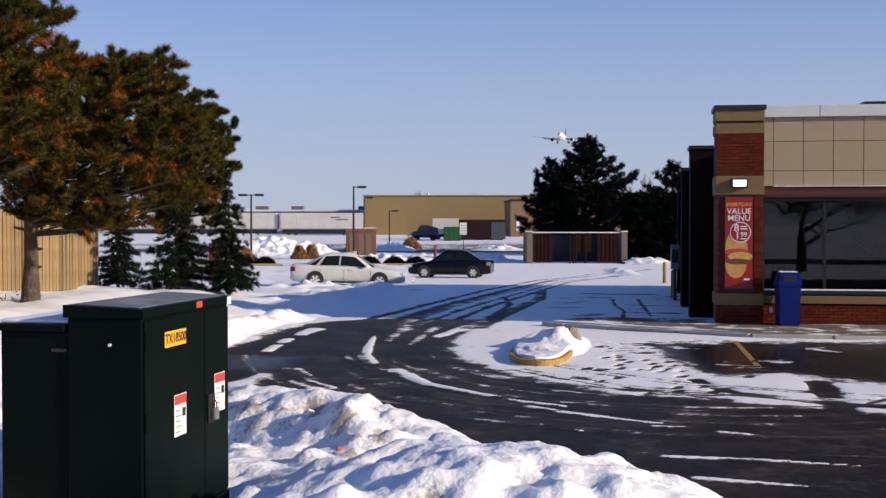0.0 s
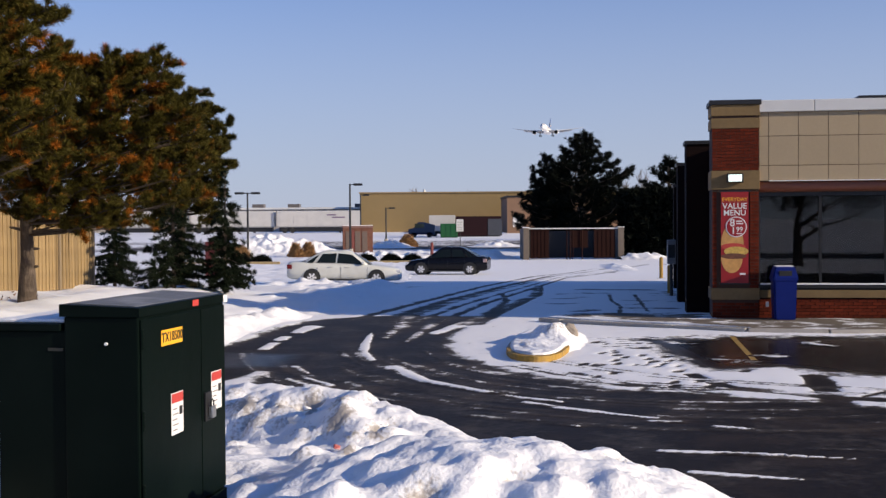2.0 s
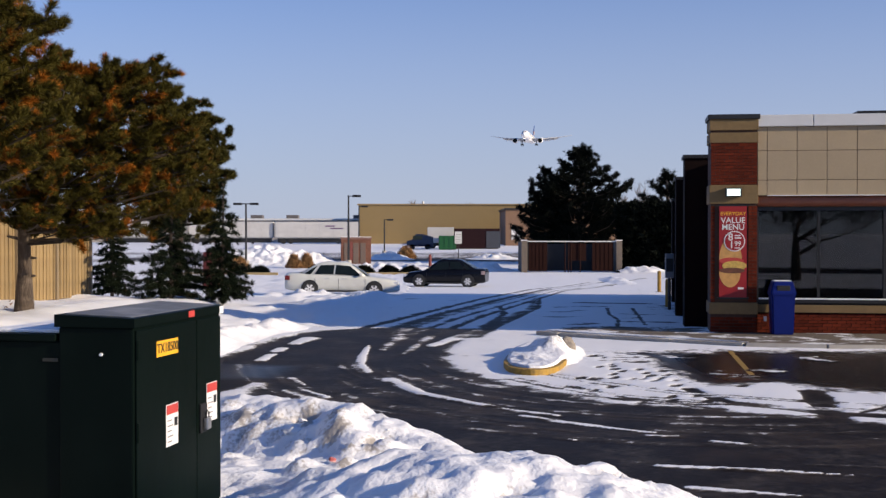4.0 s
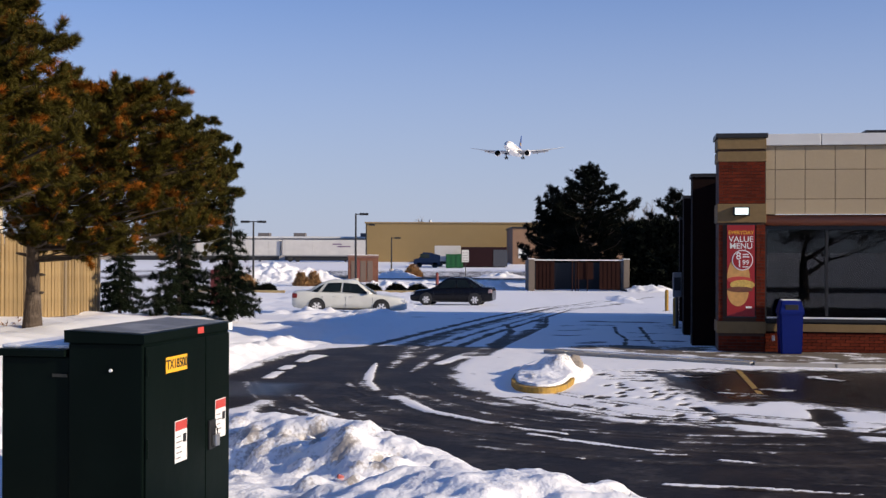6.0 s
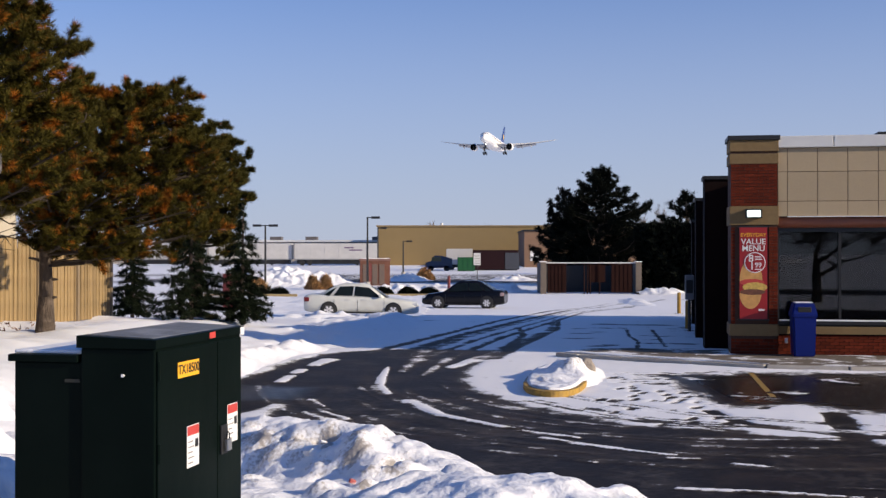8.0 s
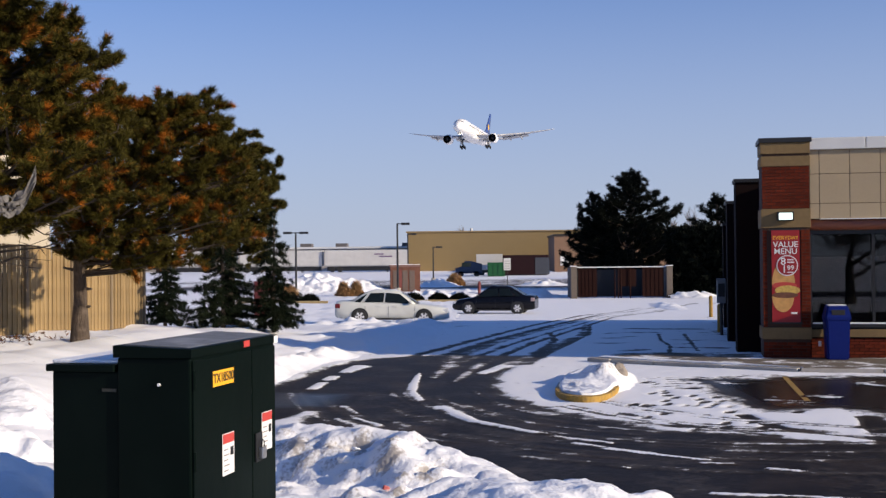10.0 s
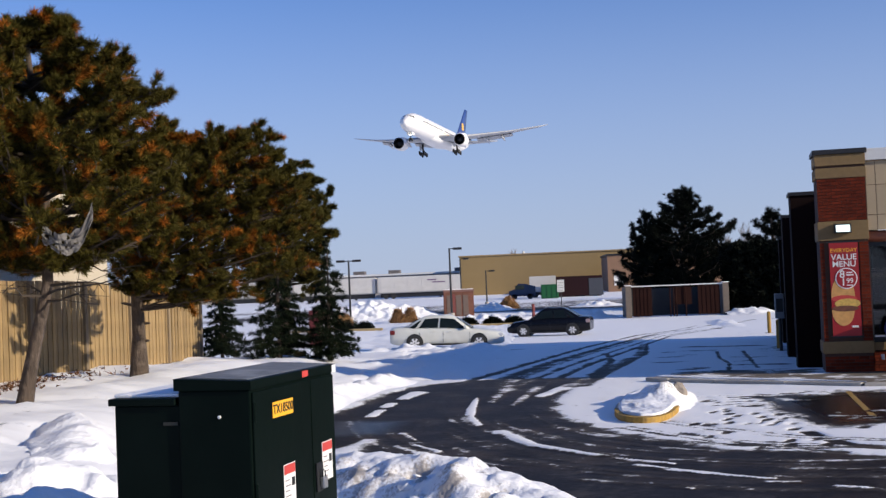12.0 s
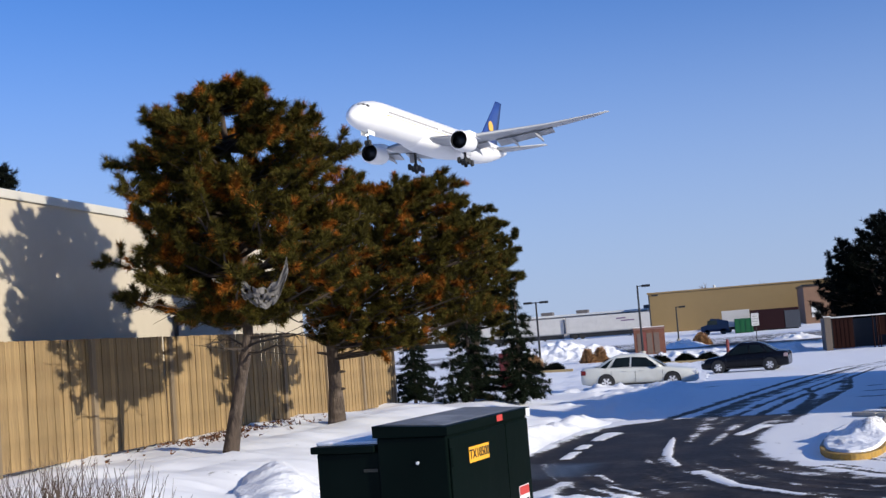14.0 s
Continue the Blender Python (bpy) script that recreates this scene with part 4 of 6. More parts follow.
def cream_building():
    h = thing("cream_building", pose(-11.7, 10, 0.4, 0, 0, 0), "large cream stucco building with a pale roof edge", "building")
    L, T = 21.6, 4.68
    part("wall", box(-14, 0, 0, L, -0.5, T), STUCCO, h)
    part("roof_edge", box(-14.1, 0.06, -0.06, L + 0.06, T, T + 0.16, 0.02), material("pale_roof_edge", (0.52, 0.50, 0.44), 0.6, 0, 0.06, 2), h, "pale roof edge")
    for v in (6.6, 11.4, 16.0):
        w = part("window", box(-0.1, 0.02, v, v + 1.5, 1.5, 1.98), DARK_METAL, h, "dark strip window")
        part("pane", box(0.021, 0.026, v + 0.05, v + 1.45, 1.55, 1.93), material("dark_glass", (0.02, 0.022, 0.025), 0.1, 0, 0.1, 2), w)
    part("downpipe", tube([(0.07, 13.6, -0.3), (0.07, 13.6, 2.7)], [0.05, 0.05]), DARK_METAL, h)


cream_building()


# ---- airliner ----
AIR_WHITE = material("airliner_white", (0.80, 0.79, 0.77), 0.3, 0, 0.03, 0.4)
AIR_GREY = material("wing_grey", (0.42, 0.43, 0.45), 0.4, 0.1, 0.06, 0.5)
NAVY = material("tail_navy", (0.03, 0.06, 0.22), 0.35, 0, 0.05, 0.5)
GOLD = material("tail_gold", (0.75, 0.42, 0.05), 0.4, 0, 0.05, 0.5)
CABIN = material("tinted_cabin_glass", (0.30, 0.27, 0.24), 0.25, 0, 0.1, 1)
TYRE = material("tyre_rubber", (0.02, 0.02, 0.02), 0.8, 0, 0.2, 12)


def airfoil(x, y, z, chord, thick, up=False):
    """A wing section with its leading edge at (x, y, z), x running aft."""
    pts = []
    for c, t in ((0, 0), (0.05, 0.35), (0.3, 0.5), (0.65, 0.3), (1, 0.02), (0.65, -0.2), (0.3, -0.42), (0.05, -0.3)):
        pts.append((x + c * chord, y + (t * thick if up else 0), z + (0 if up else t * thick)))
    return pts


def airliner():
    a = thing("airliner", Matrix.Identity(4), "white twin-engine wide-body airliner on approach with its gear down", "airliner")
    L, R = 73.9, 3.1
    prof = [(0.05, 0.25, -0.95), (0.5, 0.85, -0.9), (1.5, 1.5, -0.75), (3.0, 2.1, -0.5), (5.0, 2.6, -0.25), (8.0, 3.0, -0.05), (11, 3.1, 0), (28, 3.1, 0), (50, 3.1, 0), (56, 2.95, 0.12),
            (62, 2.45, 0.55), (67, 1.75, 1.05), (71, 1.05, 1.45), (73.9, 0.35, 1.7)]
    part("fuselage", loft([[(x, r * math.cos(t), z + r * math.sin(t)) for t in np.linspace(0, 2 * math.pi, 29)[:-1]] for x, r, z in prof]), AIR_WHITE, a, smooth=True)
    bm = loft([[(x, w * math.cos(t), -2.2 + h * math.sin(t)) for t in np.linspace(0, 2 * math.pi, 21)[:-1]] for x, w, h in ((22, 0.5, 0.3), (25, 2.6, 1.2), (30, 3.4, 1.55), (40, 3.4, 1.55), (44, 2.4, 1.2), (47, 0.5, 0.3))])
    part("belly_fairing", bm, AIR_WHITE, a, "white belly fairing", True)
    for s in (-1, 1):
        bm = bmesh.new()
        for k in range(3):
            t0, t1 = 0.60 + 0.28 * k, 0.60 + 0.28 * k + 0.27
            for side in (s,):
                q = []
                for x, ang, rr in ((2.55 + 0.5 * (2 - k), t0, 2.0), (2.5 + 0.5 * (2 - k), t1, 2.0), (3.3 + 0.45 * (2 - k), t1, 2.24), (3.35 + 0.45 * (2 - k), t0, 2.24)):
                    rr = np.interp(x, [p[0] for p in prof], [p[1] for p in prof]) + 0.03
                    zz = np.interp(x, [p[0] for p in prof], [p[2] for p in prof])
                    q.append(bm.verts.new((x, side * rr * math.cos(ang), zz + rr * math.sin(ang))))
                bm.faces.new(q)
        bmesh.ops.solidify(bm, geom=bm.faces[:], thickness=0.02)
        part("cockpit_window", bm, BLACK, a, "dark cockpit windows")
        # cabin windows
        bm = bmesh.new()
        for k in range(84):
            x = 9.5 + k * 0.62
            if 30 < x < 32 or 44 < x < 45.5:
                continue
            box(x, x + 0.26, s * 3.085 - 0.03, s * 3.085 + 0.03, 0.45, 0.80, 0, bm)
        tagged(part("cabin_window", bm, CABIN, a, "row of dark cabin windows"), kind="stuff")
        # cheatline
        part("stripe", box(8.5, 55, s * 3.07 - 0.04, s * 3.07 + 0.04, -0.05, 0.05), GOLD, a, "thin gold line")
        # wing
        st = [(26.5, 2.6, -1.9, 13.5, 1.7), (33.2, 10.0, -1.0, 8.6, 1.0), (41.5, 22.0, 0.75, 5.0, 0.55), (46.0, 29.5, 2.2, 3.0, 0.3), (48.4, 32.4, 2.9, 0.9, 0.1)]
        wing = part("wing", loft([airfoil(x, s * y, z, c, t) for x, y, z, c, t in st]), AIR_GREY, a, "grey wing", True)
        # flaps, lowered
        for y0, y1 in ((3.4, 9.2), (11.0, 21.5)):
            x0, z0 = np.interp(y0, [2.6, 10, 22], [39.0, 41.0, 45.7]), np.interp(y0, [2.6, 10, 22], [-2.0, -1.05, 0.7])
            x1, z1 = np.interp(y1, [2.6, 10, 22], [39.0, 41.0, 45.7]), np.interp(y1, [2.6, 10, 22], [-2.0, -1.05, 0.7])
            part("flap", loft([[(x0, s * y0, z0), (x0 + 2.2, s * y0, z0 - 1.1), (x0 + 2.1, s * y0, z0 - 1.2), (x0 - 0.4, s * y0, z0 - 0.3)],
                               [(x1, s * y1, z1), (x1 + 1.5, s * y1, z1 - 0.75), (x1 + 1.4, s * y1, z1 - 0.85), (x1 - 0.4, s * y1, z1 - 0.25)]]), AIR_GREY, wing, "lowered flap")
        for y in (6.8, 14.0, 18.6):
            x, z = np.interp(y, [2.6, 10, 22], [36.5, 38.5, 44.0]), np.interp(y, [2.6, 10, 22], [-2.7, -1.7, 0.1])
            part("flap_fairing", tube([(x, s * y, z), (x + 1.5, s * y, z - 0.35), (x + 4, s * y, z - 0.6), (x + 5.6, s * y, z - 1.2)], [0.1, 0.38, 0.34, 0.05]), AIR_GREY, wing, smooth=True)
        # engine
        ey, ez, ex = s * 9.6, -3.1, 25.0
        rings = [(0.0, 1.70), (0.12, 1.85), (0.8, 1.98), (2.5, 2.05), (4.2, 1.85), (5.6, 1.5)]
        eng = part("engine", loft([[(ex + x, ey + r * math.cos(t), ez + r * math.sin(t)) for t in np.linspace(0, 2 * math.pi, 29)[:-1]] for x, r in rings], None, False), AIR_WHITE, a, "white engine nacelle", True)
        part("inlet", loft([[(ex + x, ey + r * math.cos(t), ez + r * math.sin(t)) for t in np.linspace(0, 2 * math.pi, 29)[:-1]] for x, r in ((0.0, 1.70), (0.25, 1.60), (1.3, 1.62))], None, False), DARK_METAL, eng, "dark inlet", True)
        part("fan", loft([[(ex + x, ey + r * math.cos(t), ez + r * math.sin(t)) for t in np.linspace(0, 2 * math.pi, 25)[:-1]] for x, r in ((0.55, 0.05), (1.0, 0.5), (1.25, 1.62))]), BLACK, eng, "black fan", True)
        part("exhaust", loft([[(ex + x, ey + r * math.cos(t), ez + r * math.sin(t)) for t in np.linspace(0, 2 * math.pi, 21)[:-1]] for x, r in ((5.2, 1.4), (6.6, 0.95), (7.6, 0.3))]), DARK_METAL, eng, "dark exhaust cone", True)
        part("pylon", loft([[(ex + 1.5, ey - 0.2, ez + 1.9), (ex + 1.5, ey + 0.2, ez + 1.9), (ex + 10.5, ey + 0.2, ez + 1.5), (ex + 10.5, ey - 0.2, ez + 1.5)],
                            [(ex + 5.5, ey - 0.2, ez + 2.6), (ex + 5.5, ey + 0.2, ez + 2.6), (ex + 12, ey + 0.2, ez + 2.3), (ex + 12, ey - 0.2, ez + 2.3)]]), AIR_WHITE, eng)
        # tailplane
        part("tailplane", loft([airfoil(x, s * y, z, c, t) for x, y, z, c, t in ((62.2, 1.2, 1.2, 7.6, 0.8), (68.0, 7.0, 1.75, 4.5, 0.45), (71.2, 10.7, 2.15, 2.2, 0.15))]), AIR_GREY, a, smooth=True)
        # main gear
        gy = s * 5.5
        leg = part("main_gear", tube([(37.2, gy, -2.0), (37.4, gy, -5.2)], [0.32, 0.24]), DARK_METAL, a, "lowered main landing gear")
        part("bogie", tube([(35.6, gy, -5.05), (39.0, gy, -5.5)], [0.16, 0.16]), DARK_METAL, leg)
        part("gear_door", box(36.2, 38.6, gy + s * 0.75 - 0.05, gy + s * 0.75 + 0.05, -4.1, -2.2), AIR_GREY, leg)
        for k in range(3):
            for w in (-0.7, 0.7):
                x, z = 35.8 + 1.55 * k, -5.1 - 0.2 * k
                part("wheel", tube([(x, gy + w - 0.24, z), (x, gy + w - 0.18, z), (x, gy + w + 0.18, z), (x, gy + w + 0.24, z)], [0.5, 0.66, 0.66, 0.5], 16), TYRE, leg)
    ng = part("nose_gear", tube([(6.6, 0, -2.4), (6.4, 0, -4.9)], [0.2, 0.15]), DARK_METAL, a, "lowered nose landing gear")
    part("gear_lamp", box(6.2, 6.3, -0.25, 0.25, -3.65, -3.4), glowing("gear_lamp", (1.0, 0.9, 0.65), 5.0), ng, "lit taxi lamp")
    for s in (-1, 1):
        part("wheel", tube([(6.4, s * 0.35 - 0.17, -4.95), (6.4, s * 0.35 - 0.12, -4.95), (6.4, s * 0.35 + 0.12, -4.95), (6.4, s * 0.35 + 0.17, -4.95)], [0.4, 0.53, 0.53, 0.4], 14), TYRE, ng)
        part("gear_door", box(5.3, 7.7, s * 0.75 - 0.03, s * 0.75 + 0.03, -3.6, -2.5), AIR_WHITE, ng)
    fin = part("fin", loft([airfoil(x, 0, z, c, t, True) for x, z, c, t in ((57.5, 2.6, 11.5, 0.9), (61.0, 5.2, 8.8, 0.75), (66.6, 10.2, 5.6, 0.5), (70.0, 13.3, 3.6, 0.3))]), NAVY, a, "navy tail fin", True)
    for s in (-1, 1):
        part("emblem", tube([(65.2, s * 0.36, 6.6), (65.2, s * 0.40, 6.6)], [1.35, 1.35], 24), GOLD, fin, "round gold emblem")
    return a


AIRLINER = airliner()


def motions():
    """The airliner comes down a straight glide path; its nose leads along -x of its own space."""
    rows = []
    for t in (0.0, 2.0, 4.0, 6.0, 8.0, 10.0, 12.0, 14.0):
        k = t - 10
        rows.append((t, pose(-11.4 - 12.5 * k, 473.6 - 69.3 * k, 56.3 - 3.34 * k, 0, 0, 79.0) @ pose(0, 0, 0, 0.2, 1.0, 0)))
    walk(AIRLINER, rows)


# ---- evergreens ----
def needle_material(name, green, dry, amount):
    """Needles: green with dry patches that follow the boughs, each needle a little different."""
    m = bpy.data.materials.new(name)
    m.use_nodes = True
    n, l = m.node_tree.nodes, m.node_tree.links
    b = n["Principled BSDF"]
    b.inputs["Roughness"].default_value = 0.6
    b.inputs["Specular IOR Level"].default_value = 0.04
    nz = n.new("ShaderNodeTexNoise")
    nz.inputs["Scale"].default_value, nz.inputs["Detail"].default_value = 2.6, 3
    l.new(n.new("ShaderNodeTexCoord").outputs["Object"], nz.inputs["Vector"])
    mr = n.new("ShaderNodeMapRange")
    mr.inputs[1].default_value, mr.inputs[2].default_value = 0.66 - amount, 0.76 - amount
    l.new(nz.outputs[0], mr.inputs[0])
    mx = n.new("ShaderNodeMix")
    mx.data_type = "RGBA"
    l.new(mr.outputs[0], mx.inputs[0])
    mx.inputs[6].default_value, mx.inputs[7].default_value = (*green, 1), (*dry, 1)
    hs = n.new("ShaderNodeHueSaturation")
    v = n.new("ShaderNodeMapRange")
    v.inputs[3].default_value, v.inputs[4].default_value = 0.25, 1.6
    l.new(n.new("ShaderNodeNewGeometry").outputs["Random Per Island"], v.inputs[0])
    l.new(v.outputs[0], hs.inputs["Value"])
    l.new(mx.outputs[2], hs.inputs["Color"])
    l.new(hs.outputs[0], b.inputs["Base Color"])
    return m


PINE = needle_material("pine_needles", (0.062, 0.052, 0.010), (0.28, 0.092, 0.011), 0.105)
PINE_GREEN = needle_material("green_pine_needles", (0.060, 0.053, 0.012), (0.22, 0.08, 0.012), 0.04)
SPRUCE = needle_material("spruce_needles", (0.013, 0.019, 0.010), (0.10, 0.06, 0.02), -0.02)
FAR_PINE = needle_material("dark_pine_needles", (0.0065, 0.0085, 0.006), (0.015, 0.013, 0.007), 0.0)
# bark tone darkened so that the limbs carry the crown's shade
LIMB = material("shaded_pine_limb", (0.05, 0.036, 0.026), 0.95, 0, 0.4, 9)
TWIG = material("grey_twig", (0.20, 0.16, 0.13), 0.9, 0, 0.2, 10)


def needles(name, centres, ways, length, width, count, mat, parent, seed):
    """Tufts of needle blades at the twig ends; ways are the twigs' directions."""
    rng = np.random.default_rng(seed)
    c = np.repeat(np.asarray(centres), count, 0)
    d = np.repeat(np.asarray(ways), count, 0)
    r = rng.normal(size=c.shape)
    r /= np.linalg.norm(r, axis=1)[:, None]
    w = d * 0.75 + r + np.array((0, 0, 0.25))
    w /= np.linalg.norm(w, axis=1)[:, None]
    ln = length * rng.uniform(0.6, 1.15, (len(c), 1))
    side = np.cross(w, rng.normal(size=c.shape))
    side /= np.linalg.norm(side, axis=1)[:, None]
    base = c + r * length * 0.12
    tip = base + w * ln
    k = width * rng.uniform(0.7, 1.3, (len(c), 1))
    v = np.stack([base - side * k * 0.5, base + side * k * 0.5, tip], 1).reshape(-1, 3)
    f = np.arange(len(v)).reshape(-1, 3)
    me = bpy.data.meshes.new(name)
    me.vertices.add(len(v))
    me.vertices.foreach_set("co", v.astype(np.float32).reshape(-1))
    me.loops.add(len(v))
    me.loops.foreach_set("vertex_index", f.reshape(-1).astype(np.int32))
    me.polygons.add(len(f))
    me.polygons.foreach_set("loop_start", (np.arange(len(f)) * 3).astype(np.int32))
    me.polygons.foreach_set("loop_total", np.full(len(f), 3, np.int32))
    me.update(calc_edges=True)
    me.materials.append(mat)
    ob = new(name, me)
    ob.parent = parent
    return ob


def pine(at, trunk, radius, envelope, offset, limbs, seed, mat=None, needle=0.135, blade=0.013, label="", shoots=9, blades=250, stubs=(), low=0.72, whorl=0.42, bare=()):
    """A pine: tapered trunk, limbs in whorls inside an envelope of (height, reach), upturned shoots thick with needles like bottle brushes."""
    rng = random.Random(seed)
    t = thing("pine_tree", pose(*at), label, "tree")
    bm = tube(trunk, np.linspace(radius, radius * 0.28, len(trunk)).tolist(), 12)
    # root flare
    for v in bm.verts:
        if v.co.z < 0.06:
            v.co.x, v.co.y = v.co.x * 1.35, v.co.y * 1.35
    part("trunk", bm, BARK, t, "rough brown bark", True)
    zs, hs = [p[0] for p in envelope], [p[1] for p in envelope]
    tz = [p[2] for p in trunk]
    tx, ty = [p[0] for p in trunk], [p[1] for p in trunk]
    wood = bmesh.new()
    centres, ways = [], []
    steps = 9

    def brush(p, q):
        w = (q - p).normalized()
        for h in range(steps):
            centres.append(p.lerp(q, 0.15 + 0.85 * (h + rng.random()) / steps))
            ways.append(w)

    for k in range(limbs):
        f = (k + rng.random()) / limbs
        z = zs[0] + (zs[-1] - zs[0]) * f ** 0.9
        z = z * 0.35 + 0.65 * (round((z - zs[0]) / whorl) * whorl + zs[0])
        az = k * 2.39996 + rng.gauss(0, 0.25)
        reach = np.interp(z, zs, hs) * rng.uniform(low, 1.08)
        root = Vector((np.interp(z, tz, tx), np.interp(z, tz, ty), z - 0.22 * reach))
        end = Vector((offset[0] + math.cos(az) * reach, offset[1] + math.sin(az) * reach, z + rng.gauss(0.02, 0.08)))
        mid = root.lerp(end, 0.5) + Vector((rng.gauss(0, 0.08), rng.gauss(0, 0.08), -0.08 * reach))
        pts = [root, root.lerp(mid, 0.5), mid, mid.lerp(end, 0.55) + Vector((0, 0, 0.02)), end]
        r0 = 0.014 + 0.013 * reach
        tube(pts, [r0, r0 * 0.8, r0 * 0.6, r0 * 0.35, r0 * 0.2], 5, wood, False)
        ax = (end - root).normalized()
        brush(pts[3], end + ax * 0.08)
        for j in range(shoots):
            s = rng.uniform(0.22, 1.0) ** 0.8
            i = min(3, int(s * 4))
            p = pts[i].lerp(pts[i + 1], s * 4 - i)
            w = (ax * 0.55 + Vector((rng.gauss(0, 0.6), rng.gauss(0, 0.6), rng.gauss(0.40, 0.3)))).normalized()
            q = p + w * rng.uniform(0.22, 0.40) * (0.6 + 0.22 * reach)
            tube([p, q], [r0 * 0.3, 0.006], 3, wood, False)
            brush(p.lerp(q, 0.25), q)
    for k in range(bare[2] if bare else 0):
        z, az, reach = rng.uniform(bare[0], bare[1]), k * 2.4 + rng.gauss(0, 0.4), rng.uniform(0.9, 1.8)
        out = Vector((math.cos(az), math.sin(az), 0))
        pts = [Vector((np.interp(z, tz, tx), np.interp(z, tz, ty), z))]
        for j in range(4):
            pts.append(pts[-1] + out * reach / 4 + Vector((rng.gauss(0, 0.05), rng.gauss(0, 0.05), rng.gauss(0.02, 0.05))))
        tube(pts, [0.026, 0.02, 0.015, 0.010, 0.006], 5, wood, False)
        for p in pts[2:]:
            for j in range(3):
                tube([p, p + out * rng.uniform(0.1, 0.35) + Vector((rng.gauss(0, 0.2), rng.gauss(0, 0.2), rng.gauss(0, 0.1)))], [0.007, 0.003], 3, wood, False)
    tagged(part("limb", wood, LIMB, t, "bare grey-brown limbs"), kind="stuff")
    for x, y, z, dx, dy, dz in stubs:
        part("broken_stub", tube([(x, y, z), (x + dx * 0.6, y + dy * 0.6, z + dz * 0.6), (x + dx, y + dy, z + dz)], [0.035, 0.028, 0.018], 6), BARK, t)
    needles("crown", centres, ways, needle, blade, blades // steps, mat or PINE, t, seed)
    return t


STUBS = ((0.1, 0, 1.55, 0.22, -0.05, 0.03), (0.1, 0, 1.25, 0.16, -0.04, 0.0), (-0.1, 0, 1.62, -0.2, -0.06, 0.05), (0.12, 0, 0.9, 0.12, -0.04, 0.01), (0.1, -0.02, 1.75, 0.25, 0.02, 0.05))
pine((-8.07, 17.85, 0.42), [(0, 0, -0.2), (0.02, 0, 0.05), (0.22, 0, 0.9), (0.50, 0, 2.0), (0.45, 0.1, 3.5), (0.35, 0.1, 4.6), (0.25, 0, 6.05)], 0.135,
     [(2.4, 1.0), (2.8, 1.8), (3.3, 2.2), (4.0, 2.15), (4.7, 2.05), (5.1, 1.85), (5.5, 1.3), (5.9, 0.55)], (0.42, 0.1), 195, 11, label="tall pine with browning needles beside the cedar fence", shoots=10, low=0.58, whorl=0.5, bare=(1.7, 2.7, 14))
pine((-7.95, 23.0, 0.42), [(0, 0, -0.2), (0, 0, 0.05), (0.02, 0, 1.0), (0.0, 0, 2.2), (0.3, 0.1, 3.4), (0.8, 0.1, 4.0), (1.15, 0, 4.75)], 0.175,
     [(1.75, 1.2), (2.3, 1.9), (3.1, 2.05), (3.8, 1.85), (4.3, 1.6), (4.7, 1.3), (4.95, 0.9)], (1.45, 0.2), 140, 23, label="pine with rust-brown patches and broken lower stubs", stubs=STUBS, shoots=10)
pine((-8.0, 36.5, 0.22), [(0, 0, -0.2), (0, 0, 0.05), (0.1, 0, 1.5), (0.1, 0, 3.0), (0.0, 0.1, 4.6), (0.1, 0, 5.7)], 0.2,
     [(2.0, 1.0), (2.8, 1.2), (3.6, 1.55), (4.6, 1.6), (5.3, 1.25), (5.8, 0.75)], (0.1, 0.0), 120, 37, PINE_GREEN, label="dense green pine behind the spruces", shoots=9, needle=0.15, blade=0.018, blades=200)


def torn_sheet():
    """A rag of grey sheeting caught in the pine's lower limbs."""
    xs = np.linspace(0, 1, 22)
    ys = np.linspace(0, 1, 12)
    verts, faces = [], []
    for j, b in enumerate(ys):
        for i, a in enumerate(xs):
            sag = -0.12 * math.sin(math.pi * min(1, a * 1.15)) + (0.30 * (max(0, a - 0.7) / 0.3) ** 2)
            verts.append((a * 0.70, 0.10 * fbm(a * 4, b * 4), sag - b * (0.30 - 0.16 * abs(a - 0.5)) + 0.06 * fbm(a * 5, b * 5, 3)))
    for j in range(11):
        for i in range(21):
            if fbm(i * 0.37, j * 0.6, 9) < 0.32:
                k = j * 22 + i
                faces.append((k, k + 1, k + 23, k + 22))
    ob = arrays("torn_sheet", verts, faces, material("grey_sheeting", (0.14, 0.13, 0.12), 0.7, 0, 0.3, 12))
    ob.matrix_basis = pose(-6.87, 16.05, 3.22, 0, 0, 8)
    sm = ob.modifiers.new("thickness", "SOLIDIFY")
    sm.thickness = 0.006
    tagged(ob, "torn grey plastic sheeting caught in pine limbs", "plastic sheet")


torn_sheet()


